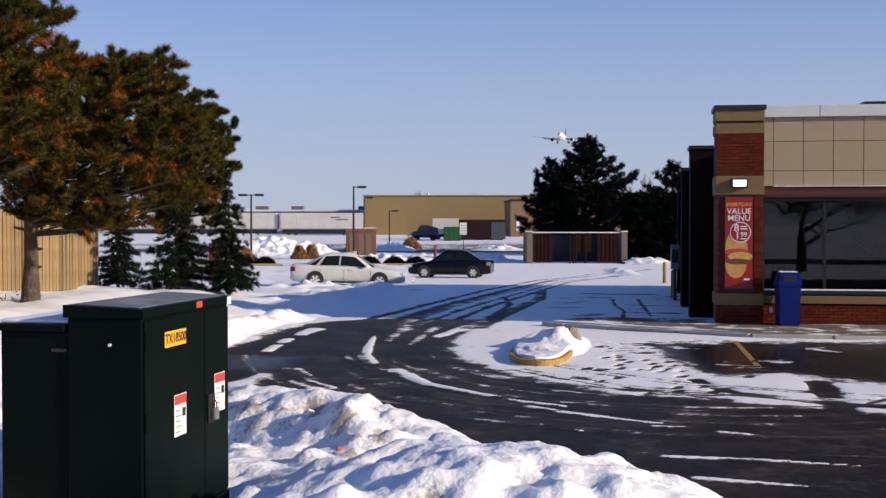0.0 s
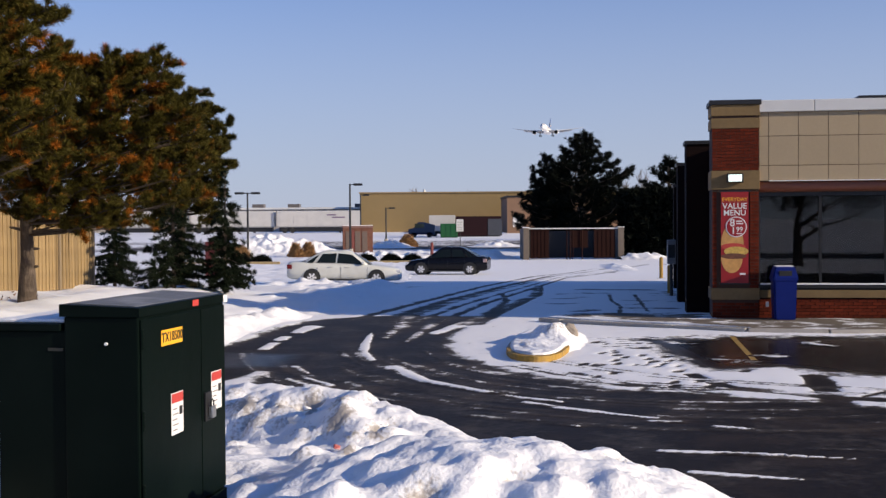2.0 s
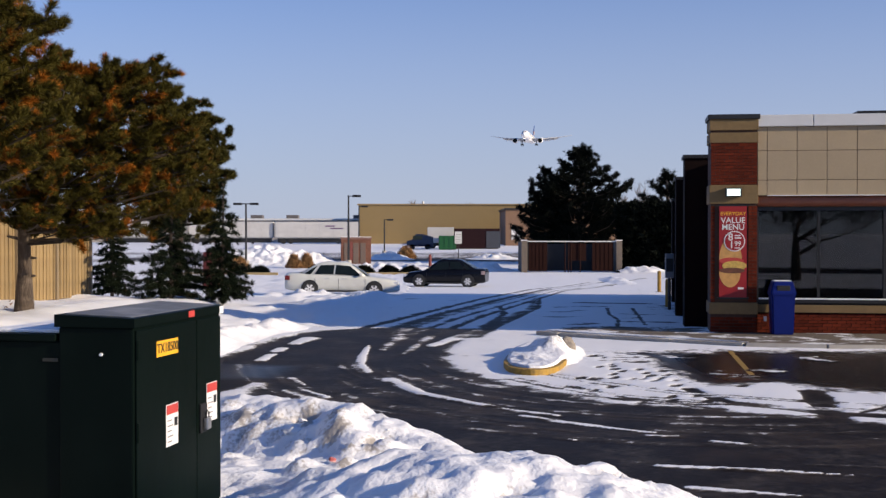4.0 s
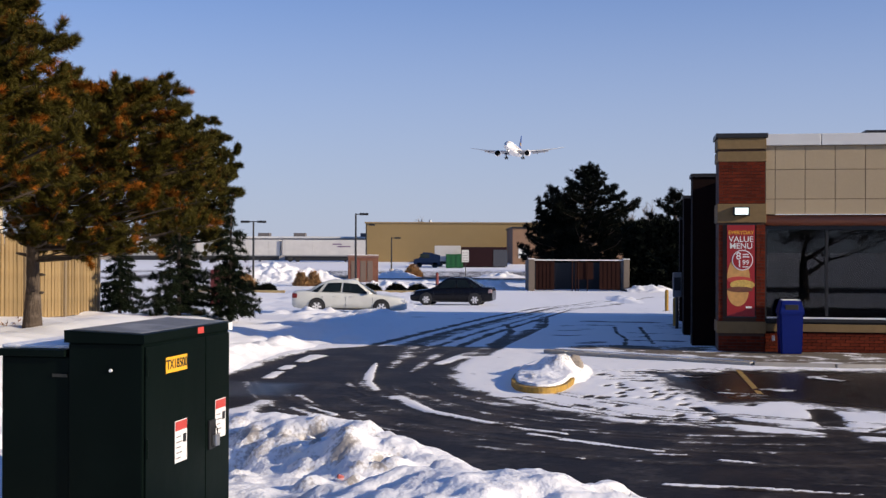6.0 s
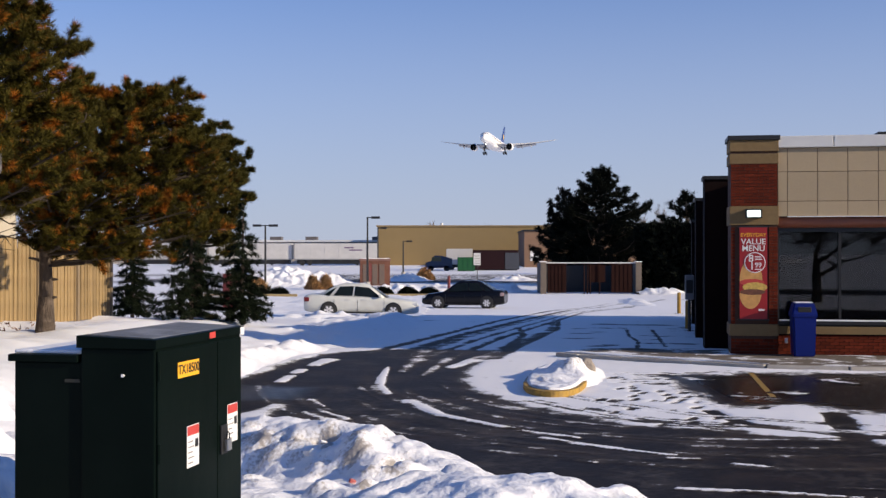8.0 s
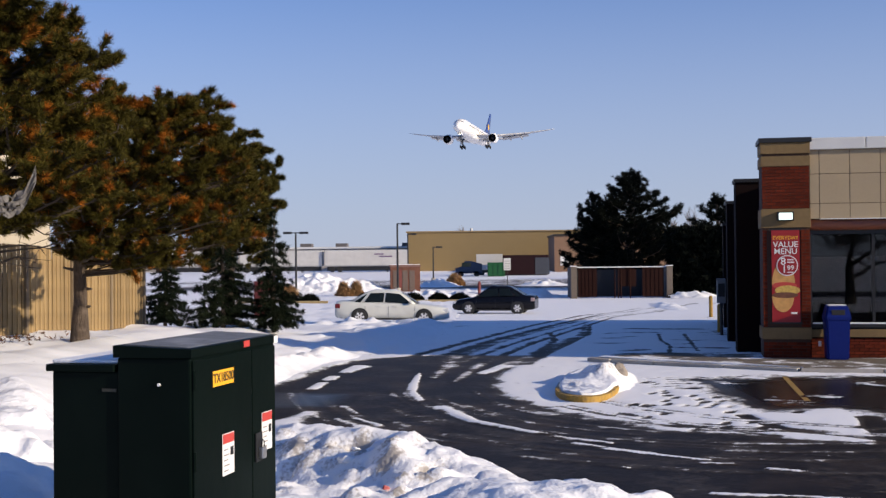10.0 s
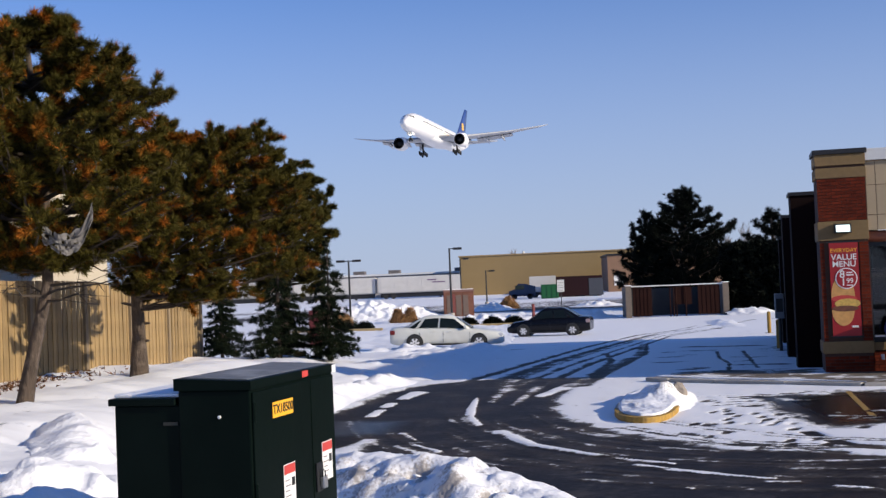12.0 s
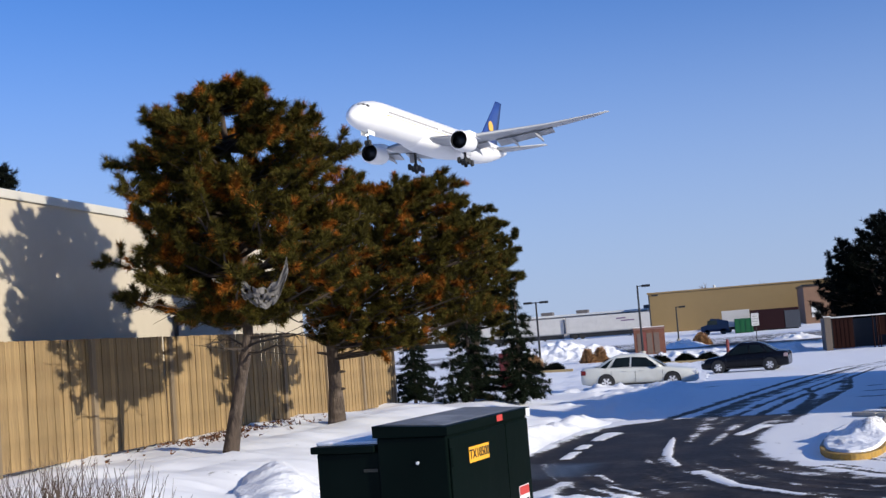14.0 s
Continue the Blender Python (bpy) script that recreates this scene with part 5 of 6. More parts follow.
def spruce(at, height, reach, seed, mat=None, tuft=0.13, blade=0.018, blades=24, label="", whorls=15):
    rng = random.Random(seed)
    t = thing("spruce_tree", pose(*at), label, "tree", "young spruces")
    part("trunk", tube([(0, 0, -0.2), (0, 0, height * 0.5), (0.03, 0, height * 0.99)], [0.07, 0.045, 0.01]), BARK, t)
    wood = bmesh.new()
    centres, ways = [], []
    for k in range(whorls):
        f = k / (whorls - 1)
        z = height * (0.05 + 0.92 * f)
        r = reach * (1 - f) ** 0.85 * (1.0 if f > 0.06 else 0.8) + 0.06
        for j in range(max(4, int(11 * (1 - f)) + 3)):
            az = rng.uniform(0, 2 * math.pi)
            rr = r * rng.uniform(0.62, 1.18)
            root, end = Vector((0, 0, z + 0.1)), Vector((math.cos(az) * rr, math.sin(az) * rr, z - 0.14 * rr + rng.gauss(0, 0.04)))
            mid = root.lerp(end, 0.55) + Vector((0, 0, -0.06 * rr))
            tube([root, mid, end], [0.014, 0.01, 0.004], 3, wood, False)
            n = max(3, int(rr / 0.055))
            for h in range(n):
                s = 0.2 + 0.8 * (h + rng.random()) / n
                p = root.lerp(mid, s / 0.55) if s < 0.55 else mid.lerp(end, (s - 0.55) / 0.45)
                sp = 0.16 * rr * (1.15 - s)
                e = p + Vector((rng.gauss(0, sp), rng.gauss(0, sp), rng.gauss(0, 0.025)))
                centres.append(e)
                ways.append((Vector((math.cos(az), math.sin(az), 0.1)) + Vector((rng.gauss(0, 0.4), rng.gauss(0, 0.4), 0))).normalized())
    tagged(part("limb", wood, BARK, t), kind="stuff")
    needles("crown", centres, ways, tuft, blade, blades, mat or SPRUCE, t, seed)
    return t


spruce((-7.35, 33.0, 0.35), 3.3, 1.0, 5, label="bushy dark green young spruce in the snow")
spruce((-6.0, 33.4, 0.25), 3.3, 0.80, 6, label="young spruce with a narrow pointed top")
spruce((-10.75, 39.5, 0.12), 3.0, 0.85, 7, label="dark young spruce past the fence corner")


def far_pine(at, envelope, limbs, seed, label):
    """A dark pine with upswept limbs like bottle brushes, and gaps between them."""
    rng = random.Random(seed)
    h = envelope[-1][0]
    t = thing("pine_tree", pose(*at), label, "tree")
    part("trunk", tube([(0, 0, -0.4), (0, 0, h * 0.3), (0.1, 0, h * 0.7), (0, 0, h * 0.97)], [0.35, 0.28, 0.18, 0.06]), BARK, t)
    zs, hs = [p[0] for p in envelope], [p[1] for p in envelope]
    wood = bmesh.new()
    centres, ways = [], []
    for k in range(limbs):
        f = (k + rng.random()) / limbs
        z = zs[0] + (zs[-1] - zs[0]) * f
        az = k * 2.39996 + rng.gauss(0, 0.3)
        reach = np.interp(z, zs, hs) * rng.uniform(0.5, 1.15)
        out = Vector((math.cos(az), math.sin(az), 0))
        root = Vector((0, 0, z - 0.22 * reach))
        pts = [root, root + out * reach * 0.45 + Vector((0, 0, 0.05 * reach)), root + out * reach * 0.8 + Vector((0, 0, 0.14 * reach)), root + out * reach + Vector((0, 0, 0.24 * reach + 0.25))]
        tube(pts, [0.09, 0.06, 0.04, 0.02], 4, wood, False)
        n = max(5, int(reach / 0.16))
        for j in range(n):
            s = 0.25 + 0.75 * (j + rng.random()) / n
            i = min(2, int(s * 3))
            p = pts[i].lerp(pts[i + 1], s * 3 - i)
            side = Vector((-out.y, out.x, 0)) * rng.gauss(0, 0.34 * reach * (1.15 - s))
            for m in range(4):
                centres.append(p + side + Vector((rng.gauss(0, 0.13), rng.gauss(0, 0.13), rng.gauss(0.06, 0.11))))
                ways.append((out * 0.6 + Vector((0, 0, 0.5))).normalized())
    tagged(part("limb", wood, BARK, t), kind="stuff")
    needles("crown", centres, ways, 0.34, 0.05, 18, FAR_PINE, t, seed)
    return t


far_pine((13.7, 114, -0.75), [(0.9, 5.0), (2.8, 6.0), (4.7, 5.7), (6.3, 5.0), (7.9, 3.8), (9.4, 2.3), (10.9, 0.5)], 105, 41, "broad dark pine rising behind the refuse enclosure")
far_pine((10.5, 116, -0.75), [(1.5, 2.6), (4.0, 3.0), (6.2, 2.3), (7.8, 1.3), (8.9, 0.3)], 52, 42, "dark pine beside a broader pine")
far_pine((20.3, 106, -0.8), [(0.8, 2.4), (3.0, 2.7), (5.2, 2.4), (7.0, 1.5), (8.1, 0.4)], 60, 43, "dark pine beyond the restaurant")


far_pine((-36.6, 55, 0.2), [(3.0, 2.6), (6.0, 2.6), (9.0, 2.0), (11.0, 1.3), (12.5, 0.5)], 70, 47, "dark pine rising behind the cream building")


def hedge():
    rng = random.Random(9)
    h = thing("evergreen_hedge", Matrix.Identity(4), "tall dark evergreen hedge along the lot's edge", "hedge")
    centres, ways = [], []
    for k in range(5200):
        f = rng.random()
        x, y = 13.8 + 6.2 * f, 93.5 - 2 * f
        z = rng.uniform(0, 4.7) if rng.random() < 0.8 else 4.6 + 0.5 * rng.random()
        w = rng.gauss(0, 0.5)
        centres.append((x + 0.4, y + w, -0.85 + z))
        ways.append((-0.6, -0.6, 0.5))
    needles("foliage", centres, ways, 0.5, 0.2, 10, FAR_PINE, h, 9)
    # solid near-black core stands in for the shade between the sprays
    part("stems", box(14.4, 20.2, 93.0, 93.6, -0.9, 3.5), FAR_PINE, h, "plain dark block for the hedge's inner shade")


hedge()


# ---- bare trees ----
def bare_tree(at, height, radius, seed, levels, label, spread=0.55, twig=0.008, stem=0.30):
    rng = random.Random(seed)
    t = thing("bare_tree", pose(*at), label, "tree")
    bm = bmesh.new()

    def grow(p, d, length, r, lv):
        pts, q, w = [p], p, d
        bend = 0.03 if lv == 0 else 0.13
        for k in range(3):
            w = (w + Vector((rng.gauss(0, bend), rng.gauss(0, bend), 0.05))).normalized()
            q = q + w * length / 3
            pts.append(q)
        tube(pts, [r, r * 0.85, r * 0.72, r * 0.6], 8 if lv == 0 else 5 if lv < 3 else 3, bm, False)
        if lv < levels:
            for k in range(3 if lv < 2 else 4):
                n = (w + Vector((rng.gauss(0, spread), rng.gauss(0, spread), rng.gauss(0.1, 0.25)))).normalized()
                b = pts[-1] if k < 2 else pts[2]
                grow(b, n, length * rng.uniform(0.6, 0.82), max(twig, r * rng.uniform(0.36, 0.52)), lv + 1)

    grow(Vector((0, 0, -0.2)), Vector((0, 0, 1)), height * stem, radius, 0)
    part("trunk_and_limbs", bm, TWIG if radius < 0.1 else BARK, t)
    return t


bare_tree((6.85, -2.5, 0.1), 8.6, 0.25, 3, 6, "leafless street tree with a forked trunk on snow", 1.0, 0.014, 0.22)
for _x, _y, _h in ((23.6, 150, 9), (25.2, 152, 10), (26.6, 149, 9), (-4, 262, 12), (6, 262, 11)):
    bare_tree((_x, _y, -0.4), _h, 0.09, int(_x * 7 + 50), 4, "leafless grey tree in the distance", 0.35, 0.03)


def dead_grass():
    """Dry stalks that poke out of the snow below the fence."""
    rng = random.Random(17)
    bm = bmesh.new()
    for k in range(2600):
        x, y = rng.uniform(-6.6, -3.4), rng.uniform(7.0, 10.6)
        if x / y > -0.50 - 0.05 * rng.random() or x / y < -0.80:
            continue
        g = 0.12 + ground_z(x, y)
        h = rng.uniform(0.25, 0.75)
        a, b = rng.gauss(0, 0.14), rng.gauss(0, 0.14)
        tube([(x, y, g - 0.1), (x + a * 0.4, y + b * 0.4, g + h * 0.55), (x + a, y + b, g + h)], [0.006, 0.004, 0.002], 3, bm, False)
    ob = part("dry_stalks", bm, material("dry_stalk", (0.085, 0.06, 0.045), 0.9, 0, 0.3, 10))
    tagged(ob, "thin dry brown stalks poking out of the snow", "dry grass", kind="stuff")


dead_grass()


# ---- cars ----
RIM = material("alloy_rim", (0.74, 0.74, 0.75), 0.35, 0.2, 0.1, 6)
HUB = material("grey_hub", (0.12, 0.12, 0.125), 0.45, 0.5, 0.1, 6)
CAR_GLASS = material("car_window_glass", (0.018, 0.026, 0.025), 0.05, 0, 0.1, 3)
HEADLIGHT = material("headlight", (0.65, 0.66, 0.68), 0.15, 0.2, 0.1, 5)
TAILLIGHT = material("tail_light", (0.13, 0.012, 0.012), 0.25, 0, 0.1, 5)
CLEAR_TAIL = material("pale_tail_light", (0.42, 0.30, 0.29), 0.2, 0, 0.2, 9)
TRIM = material("black_trim", (0.02, 0.02, 0.02), 0.5, 0, 0.1, 8)


def flowing(rows, steps=3):
    """Rows of numbers with smooth in-between rows, through every given one."""
    r = [np.array(k, float) for k in rows]
    out = []
    for i in range(len(r) - 1):
        a, b, c, d = r[max(i - 1, 0)], r[i], r[i + 1], r[min(i + 2, len(r) - 1)]
        for k in range(steps):
            t = k / steps
            out.append(0.5 * (2 * b + (c - a) * t + (2 * a - 5 * b + 4 * c - d) * t * t + (3 * b - a - 3 * c + d) * t ** 3))
    return [tuple(k) for k in out + [r[-1]]]


def sedan(name, at, paint, length, width, height, wheelbase, label, wheel=0.31, hub=None, tail=None):
    """A saloon car that faces +x, its wheels on z = 0."""
    c = thing(name, at, label, "car")
    L, W = length / 2, width / 2
    belt = height * 0.62
    st = [(-L, 0.80, 0.40, belt * 0.78), (-L + 0.06, 0.90, 0.26, belt * 1.02), (-L + 0.55, 0.97, 0.20, belt * 1.07), (-L * 0.45, 1.0, 0.18, belt * 1.02), (0, 1.0, 0.18, belt), (L * 0.42, 1.0, 0.18, belt * 0.98),
          (L - 0.95, 0.98, 0.18, belt * 0.92), (L - 0.35, 0.93, 0.20, belt * 0.83), (L - 0.08, 0.84, 0.24, belt * 0.70), (L, 0.74, 0.32, belt * 0.55)]
    secs = []
    for x, w, z0, z1 in flowing(st):
        w *= W
        half = [(0.72 * w, z0), (0.95 * w, z0 + 0.06), (1.0 * w, z0 + (z1 - z0) * 0.45), (0.985 * w, z0 + (z1 - z0) * 0.72), (0.93 * w, z1 - 0.035), (0.82 * w, z1), (0.4 * w, z1 + 0.025)]
        secs.append([(x, y, z) for y, z in half] + [(x, -y, z) for y, z in half[::-1]])
    part("body", loft(secs), paint, c, smooth=True)
    # cabin: roof and pillars, with the panes set proud
    g = [(-L * 0.77, 0.80, belt * 1.0), (-L * 0.40, 0.66, height - 0.035), (-L * 0.12, 0.66, height), (L * 0.10, 0.66, height - 0.02), (L * 0.45, 0.80, belt * 0.95)]
    lowx = [-L * 0.82, -L * 0.55, -L * 0.15, L * 0.20, L * 0.48]
    secs = []
    for x, w, z, lx in flowing([(*a, b) for a, b in zip(g, lowx)]):
        secs.append([(lx, -0.88 * W, belt - 0.06), (x, -w * W, z - 0.05), (x, -w * W * 0.85, z), (x, w * W * 0.85, z), (x, w * W, z - 0.05), (lx, 0.88 * W, belt - 0.06)])
    cab = part("cabin", loft(secs), paint, c, "painted roof and pillars", True)

    def pane(nm, pts, push):
        bm = bmesh.new()
        vs = [bm.verts.new(Vector(p) + Vector(push)) for p in pts]
        bm.faces.new(vs)
        bmesh.ops.solidify(bm, geom=bm.faces[:], thickness=0.008)
        return part(nm, bm, CAR_GLASS, cab, "dark glass")

    def on(a, b, f):
        return tuple(p + (q - p) * f for p, q in zip(a, b))
    for s in (-1, 1):
        def side(k, h):
            (x, w, z), lx = g[k], lowx[k]
            return on((lx, s * 0.88 * W, belt - 0.06), (x, s * w * W, z - 0.05), h)
        lo, hi = 0.18, 0.90
        pane("side_window", [on(side(1, lo), side(2, lo), 0.10), on(side(1, lo), side(2, lo), 0.97), on(side(1, hi), side(2, hi), 0.95), on(side(1, hi), side(2, hi), 0.12)], (0, s * 0.012, 0.004))
        pane("side_window", [on(side(2, lo), side(3, lo), 0.06), on(side(3, lo), side(4, lo), 0.55), on(side(3, hi), side(4, hi), 0.06), on(side(2, hi), side(3, hi), 0.06)], (0, s * 0.016, 0.004))
        pane("quarter_window", [on(side(0, 0.55), side(1, 0.25), 0.35), on(side(0, lo), side(1, lo), 0.9), on(side(0, hi), side(1, hi), 0.95), on(side(0, hi), side(1, hi), 0.72)], (0, s * 0.012, 0.004))
        part("mirror", box(L * 0.30, L * 0.30 + 0.12, s * W * 0.98 - 0.09, s * W * 0.98 + 0.09, belt, belt + 0.13, 0.03), paint, c)
        part("headlight", box(L - 0.28, L - 0.06, s * W * 0.68 - 0.17, s * W * 0.68 + 0.17, belt * 0.60, belt * 0.74, 0.03), HEADLIGHT, c)
        part("tail_light", box(-L + 0.01, -L + 0.22, s * W * 0.78 - 0.16, s * W * 0.78 + 0.14, belt * 0.74, belt * 0.95, 0.03), tail or TAILLIGHT, c)
        part("sill_trim", box(-wheelbase / 2 + 0.4, wheelbase / 2 - 0.4, s * W * 0.985 - 0.012, s * W * 0.985 + 0.012, 0.20, 0.27), TRIM, c)
        for k in (-0.03, 0.28 * L):
            part("door_handle", box(k - L * 0.22 - 0.09, k - L * 0.22 + 0.09, s * W * 0.99 - 0.01, s * W * 0.99 + 0.02, belt * 0.84, belt * 0.88), paint, c)
        for x in (-L * 0.47, -L * 0.06, L * 0.40):
            part("door_gap", box(x - 0.006, x + 0.006, s * W * 0.995 - 0.004, s * W * 0.995 + 0.003, 0.3, belt * 0.86), TRIM, c)
        for x in (-wheelbase / 2, wheelbase / 2):
            part("wheel_arch", tube([(x, s * (W - 0.25), wheel + 0.02), (x, s * (W + 0.004), wheel + 0.02)], [wheel + 0.045] * 2, 24), BLACK, c)
            ty = part("wheel", tube([(x, s * (W - 0.20), wheel), (x, s * (W - 0.18), wheel), (x, s * (W - 0.01), wheel), (x, s * (W + 0.012), wheel)], [wheel * 0.9, wheel, wheel, wheel * 0.9], 24), TYRE, c)
            rim = part("rim", tube([(x, s * (W + 0.006), wheel), (x, s * (W + 0.018), wheel)], [wheel * 0.66, wheel * 0.62], 20), hub or HUB, ty)
            bm = bmesh.new()
            for k in range(6):
                a = k * math.pi / 3
                box(0.03, wheel * 0.62, -0.036, 0.036, -0.006, 0.006, 0, bm, Matrix.Translation((x, s * (W + 0.022), wheel)) @ pose(0, 0, 0, 90, 0, 0) @ pose(0, 0, 0, 0, 0, math.degrees(a)))
            part("spokes", bm, RIM, ty, "silver spokes")
    def cross(k, h, s, j=0.78):
        (x, w, z), lx = g[k], lowx[k]
        return on((lx, s * j * W, belt - 0.06), (x, s * w * W * 0.86, z - 0.03), h)
    pane("windscreen", [cross(4, 0.25, -1), cross(4, 0.25, 1), on(cross(4, 1, 1), cross(3, 1, 1), 0.85), on(cross(4, 1, -1), cross(3, 1, -1), 0.85)], (0.03, 0, 0.03))
    pane("rear_window", [cross(0, 0.35, -1), cross(0, 0.35, 1), on(cross(0, 1, 1), cross(1, 1, 1), 0.85), on(cross(0, 1, -1), cross(1, 1, -1), 0.85)], (-0.03, 0, 0.035))
    part("grille", box(L - 0.06, L - 0.005, -0.38, 0.38, belt * 0.42, belt * 0.54, 0.01), TRIM, c)
    part("bumper_vent", box(L - 0.05, L + 0.004, -0.5, 0.5, 0.28, 0.36, 0.01), TRIM, c)
    part("number_plate", box(L - 0.004, L + 0.008, -0.15, 0.15, 0.38, 0.46), WHITE, c)
    return c


CREAM_PAINT = material("pale_cream_car_paint", (0.60, 0.61, 0.57), 0.3, 0, 0.05, 2, second=(0.50, 0.50, 0.46))
BLUEBLACK = material("blue_black_car_paint", (0.005, 0.0055, 0.009), 0.2, 0.0, 0.05, 2, spec=0.25)
sedan("sedan_car", pose(-4.0, 50.4, ground_z(-4, 50.4) + 0.01, 0, 1.1, 1.5), CREAM_PAINT, 4.77, 1.78, 1.42, 2.67, "pale cream older saloon car parked on snow")
sedan("sedan_car", pose(0.45, 65.8, ground_z(0.4, 65.8) + 0.01, 0, 0, 170), BLUEBLACK, 4.57, 1.79, 1.51, 2.685, "dark blue-black saloon car with silver wheels", 0.32, HUB, CLEAR_TAIL)
sedan("sedan_car", pose(15, -15.5, ground_z(15, -15.5) + 0.01, 0, 0, 5), BLUEBLACK, 4.7, 1.85, 1.6, 2.7, "dark car parked beyond the bare street tree", 0.33)


# ---- lot furniture ----
def bollard(x, y, h):
    b = thing("bollard", pose(x, y, ground_z(x, y)), "yellow steel bollard beside the drive-through", "bollard", "drive-through bollards")
    part("post", tube([(0, 0, -0.2), (0, 0, h - 0.06), (0, 0, h - 0.015), (0, 0, h)], [0.085, 0.085, 0.06, 0.02], 14), YELLOW, b)
    part("footing", tube([(0, 0, -0.2), (0, 0, 0.03)], [0.2, 0.2], 14), CONCRETE, b)


bollard(7.45, 38.6, 0.95)
bollard(10.3, 55.5, 1.0)


def order_post(x, y, label):
    b = thing("order_post", pose(x, y, ground_z(x, y), 0, 0, -7), label, "order post", "drive-through posts")
    part("pole", tube([(0, 0, -0.1), (0, 0, 1.0)], [0.05, 0.05]), DARK_METAL, b)
    part("box", box(-0.13, 0.13, -0.12, 0.12, 1.0, 1.75, 0.02), material("grey_case", (0.18, 0.19, 0.21), 0.5, 0, 0.1, 5), b, "grey case")
    part("screen", box(-0.10, 0.10, -0.128, -0.121, 1.2, 1.6), BLACK, b)


order_post(7.15, 36.8, "grey drive-through order post")
order_post(7.0, 33.6, "grey drive-through speaker post near the wall")


def lamp_post(x, y, z, top, arms, label):
    p = thing("street_lamp", pose(x, y, z), label, "street lamp")
    part("pole", tube([(0, 0, -0.3), (0, 0, 0.6), (0, 0, top)], [0.11, 0.10, 0.075], 10), DARK_METAL, p)
    part("base", tube([(0, 0, -0.2), (0, 0, 0.5)], [0.25, 0.25], 12), CONCRETE, p)
    for s in arms:
        part("arm", box(min(0, s * 0.5), max(0, s * 0.5), -0.04, 0.04, top - 0.1, top - 0.02), DARK_METAL, p)
        part("head", box(min(s * 0.35, s * 1.1), max(s * 0.35, s * 1.1), -0.2, 0.2, top - 0.16, top + 0.04, 0.03), DARK_METAL, p, "flat dark lamp head")
    return p


lamp_post(-7.85, 105, -0.75, 6.2, (1,), "tall dark parking-lot lamp with one head")
lamp_post(-16.85, 105, -0.75, 5.5, (-1, 1), "dark parking-lot lamp with two heads")
lamp_post(-6.5, 145, -0.5, 4.3, (1,), "slim far parking-lot lamp")
lamp_post(-9.9, 150, -0.5, 6.0, (1,), "far parking-lot lamp beside the trailers")


def refuse_enclosure():
    e = thing("refuse_enclosure", pose(6.3, 90, -0.85), "brown-panelled refuse enclosure with pale masonry end piers", "refuse enclosure")
    brown = material("brown_metal_panel", (0.022, 0.0080, 0.0062), 0.8, 0, 0.25, 1.5, spec=0.08)
    pier = material("pale_masonry", (0.15, 0.12, 0.095), 0.9, 0, 0.2, 6, 0.01, 40)
    H, W = 2.42, 7.6
    for x in (0.0, W - 0.45):
        p = part("pier", box(x, x + 0.45, 0, 0.5, 0, H, 0.02), pier, e, "pale masonry pier")
        part("cap", box(x - 0.03, x + 0.48, -0.03, 0.53, H, H + 0.05), SNOW, p, "snow on the pier")
    part("side_wall", box(0.05, 0.35, 0.5, 4.5, 0, H - 0.1), pier, e)
    part("side_wall", box(W - 0.4, W - 0.1, 0.5, 4.5, 0, H - 0.1), pier, e)
    part("back_wall", box(0.35, W - 0.4, 4.3, 4.5, 0, H - 0.3), DARK_METAL, e)
    part("top_rail", box(0.45, W - 0.45, 0.1, 0.2, H - 0.10, H - 0.02), COPING, e, "pale top rail dusted with snow")
    for a, b in ((0.55, 1.95), (5.35, 6.95)):
        gt = part("gate_panel", box(a, b, 0.12, 0.2, 0.12, H - 0.14, 0.01), brown, e, "brown sheet gate")
        for k in range(1, 5):
            x = a + (b - a) * k / 5
            part("rib", box(x - 0.02, x + 0.02, 0.09, 0.12, 0.14, H - 0.16), brown, gt)
    part("gate_panel", box(3.65, 4.9, 0.25, 0.32, 0.9, H - 0.2, 0.01), brown, e, "brown sheet gate")
    for x in (3.3, 3.55, 3.75, 4.45):
        part("gate_post", tube([(x, 0.16, 0), (x, 0.16, H - 0.1)], [0.045, 0.045]), brown, e)
    return e


refuse_enclosure()


LOUVRE = material("brown_louvre", (0.13, 0.10, 0.09), 0.7)


def brick_gatehouse():
    g = thing("utility_enclosure", pose(-8.9, 110, -0.75, 0, 0, 6), "red-brown brick utility enclosure with grey louvred doors", "utility enclosure")
    part("wall", box(0, 2.75, 0, 1.8, -0.2, 2.3, 0.02), material("faded_red_brick", (0.19, 0.088, 0.062), 0.9, 0, 0.3, 5, 0.01, 30, spec=0.1), g)
    part("coping", box(-0.06, 2.81, -0.06, 1.86, 2.3, 2.5, 0.02), material("brown_coping", (0.2, 0.11, 0.09), 0.8), g)
    part("coping_snow", box(0, 2.75, 0, 1.8, 2.5, 2.55, 0.02), SNOW, g)
    for x in (0.25, 1.1, 1.75):
        d = part("louvred_door", box(x, x + 0.5, -0.04, 0.0, 0.1, 2.0), material("grey_louvre", (0.17, 0.125, 0.10), 0.7, spec=0.1), g, "grey louvred door")
        for k in range(8):
            part("slat", box(x + 0.04, x + 0.46, -0.06, -0.041, 0.2 + k * 0.22, 0.27 + k * 0.22), LOUVRE, d)
    part("panel", box(0.8, 1.05, -0.05, 0.0, 0.4, 2.1), material("faded_red_panel", (0.19, 0.05, 0.04), 0.7, 0, 0.2, 5), g, "dull red panel")


brick_gatehouse()


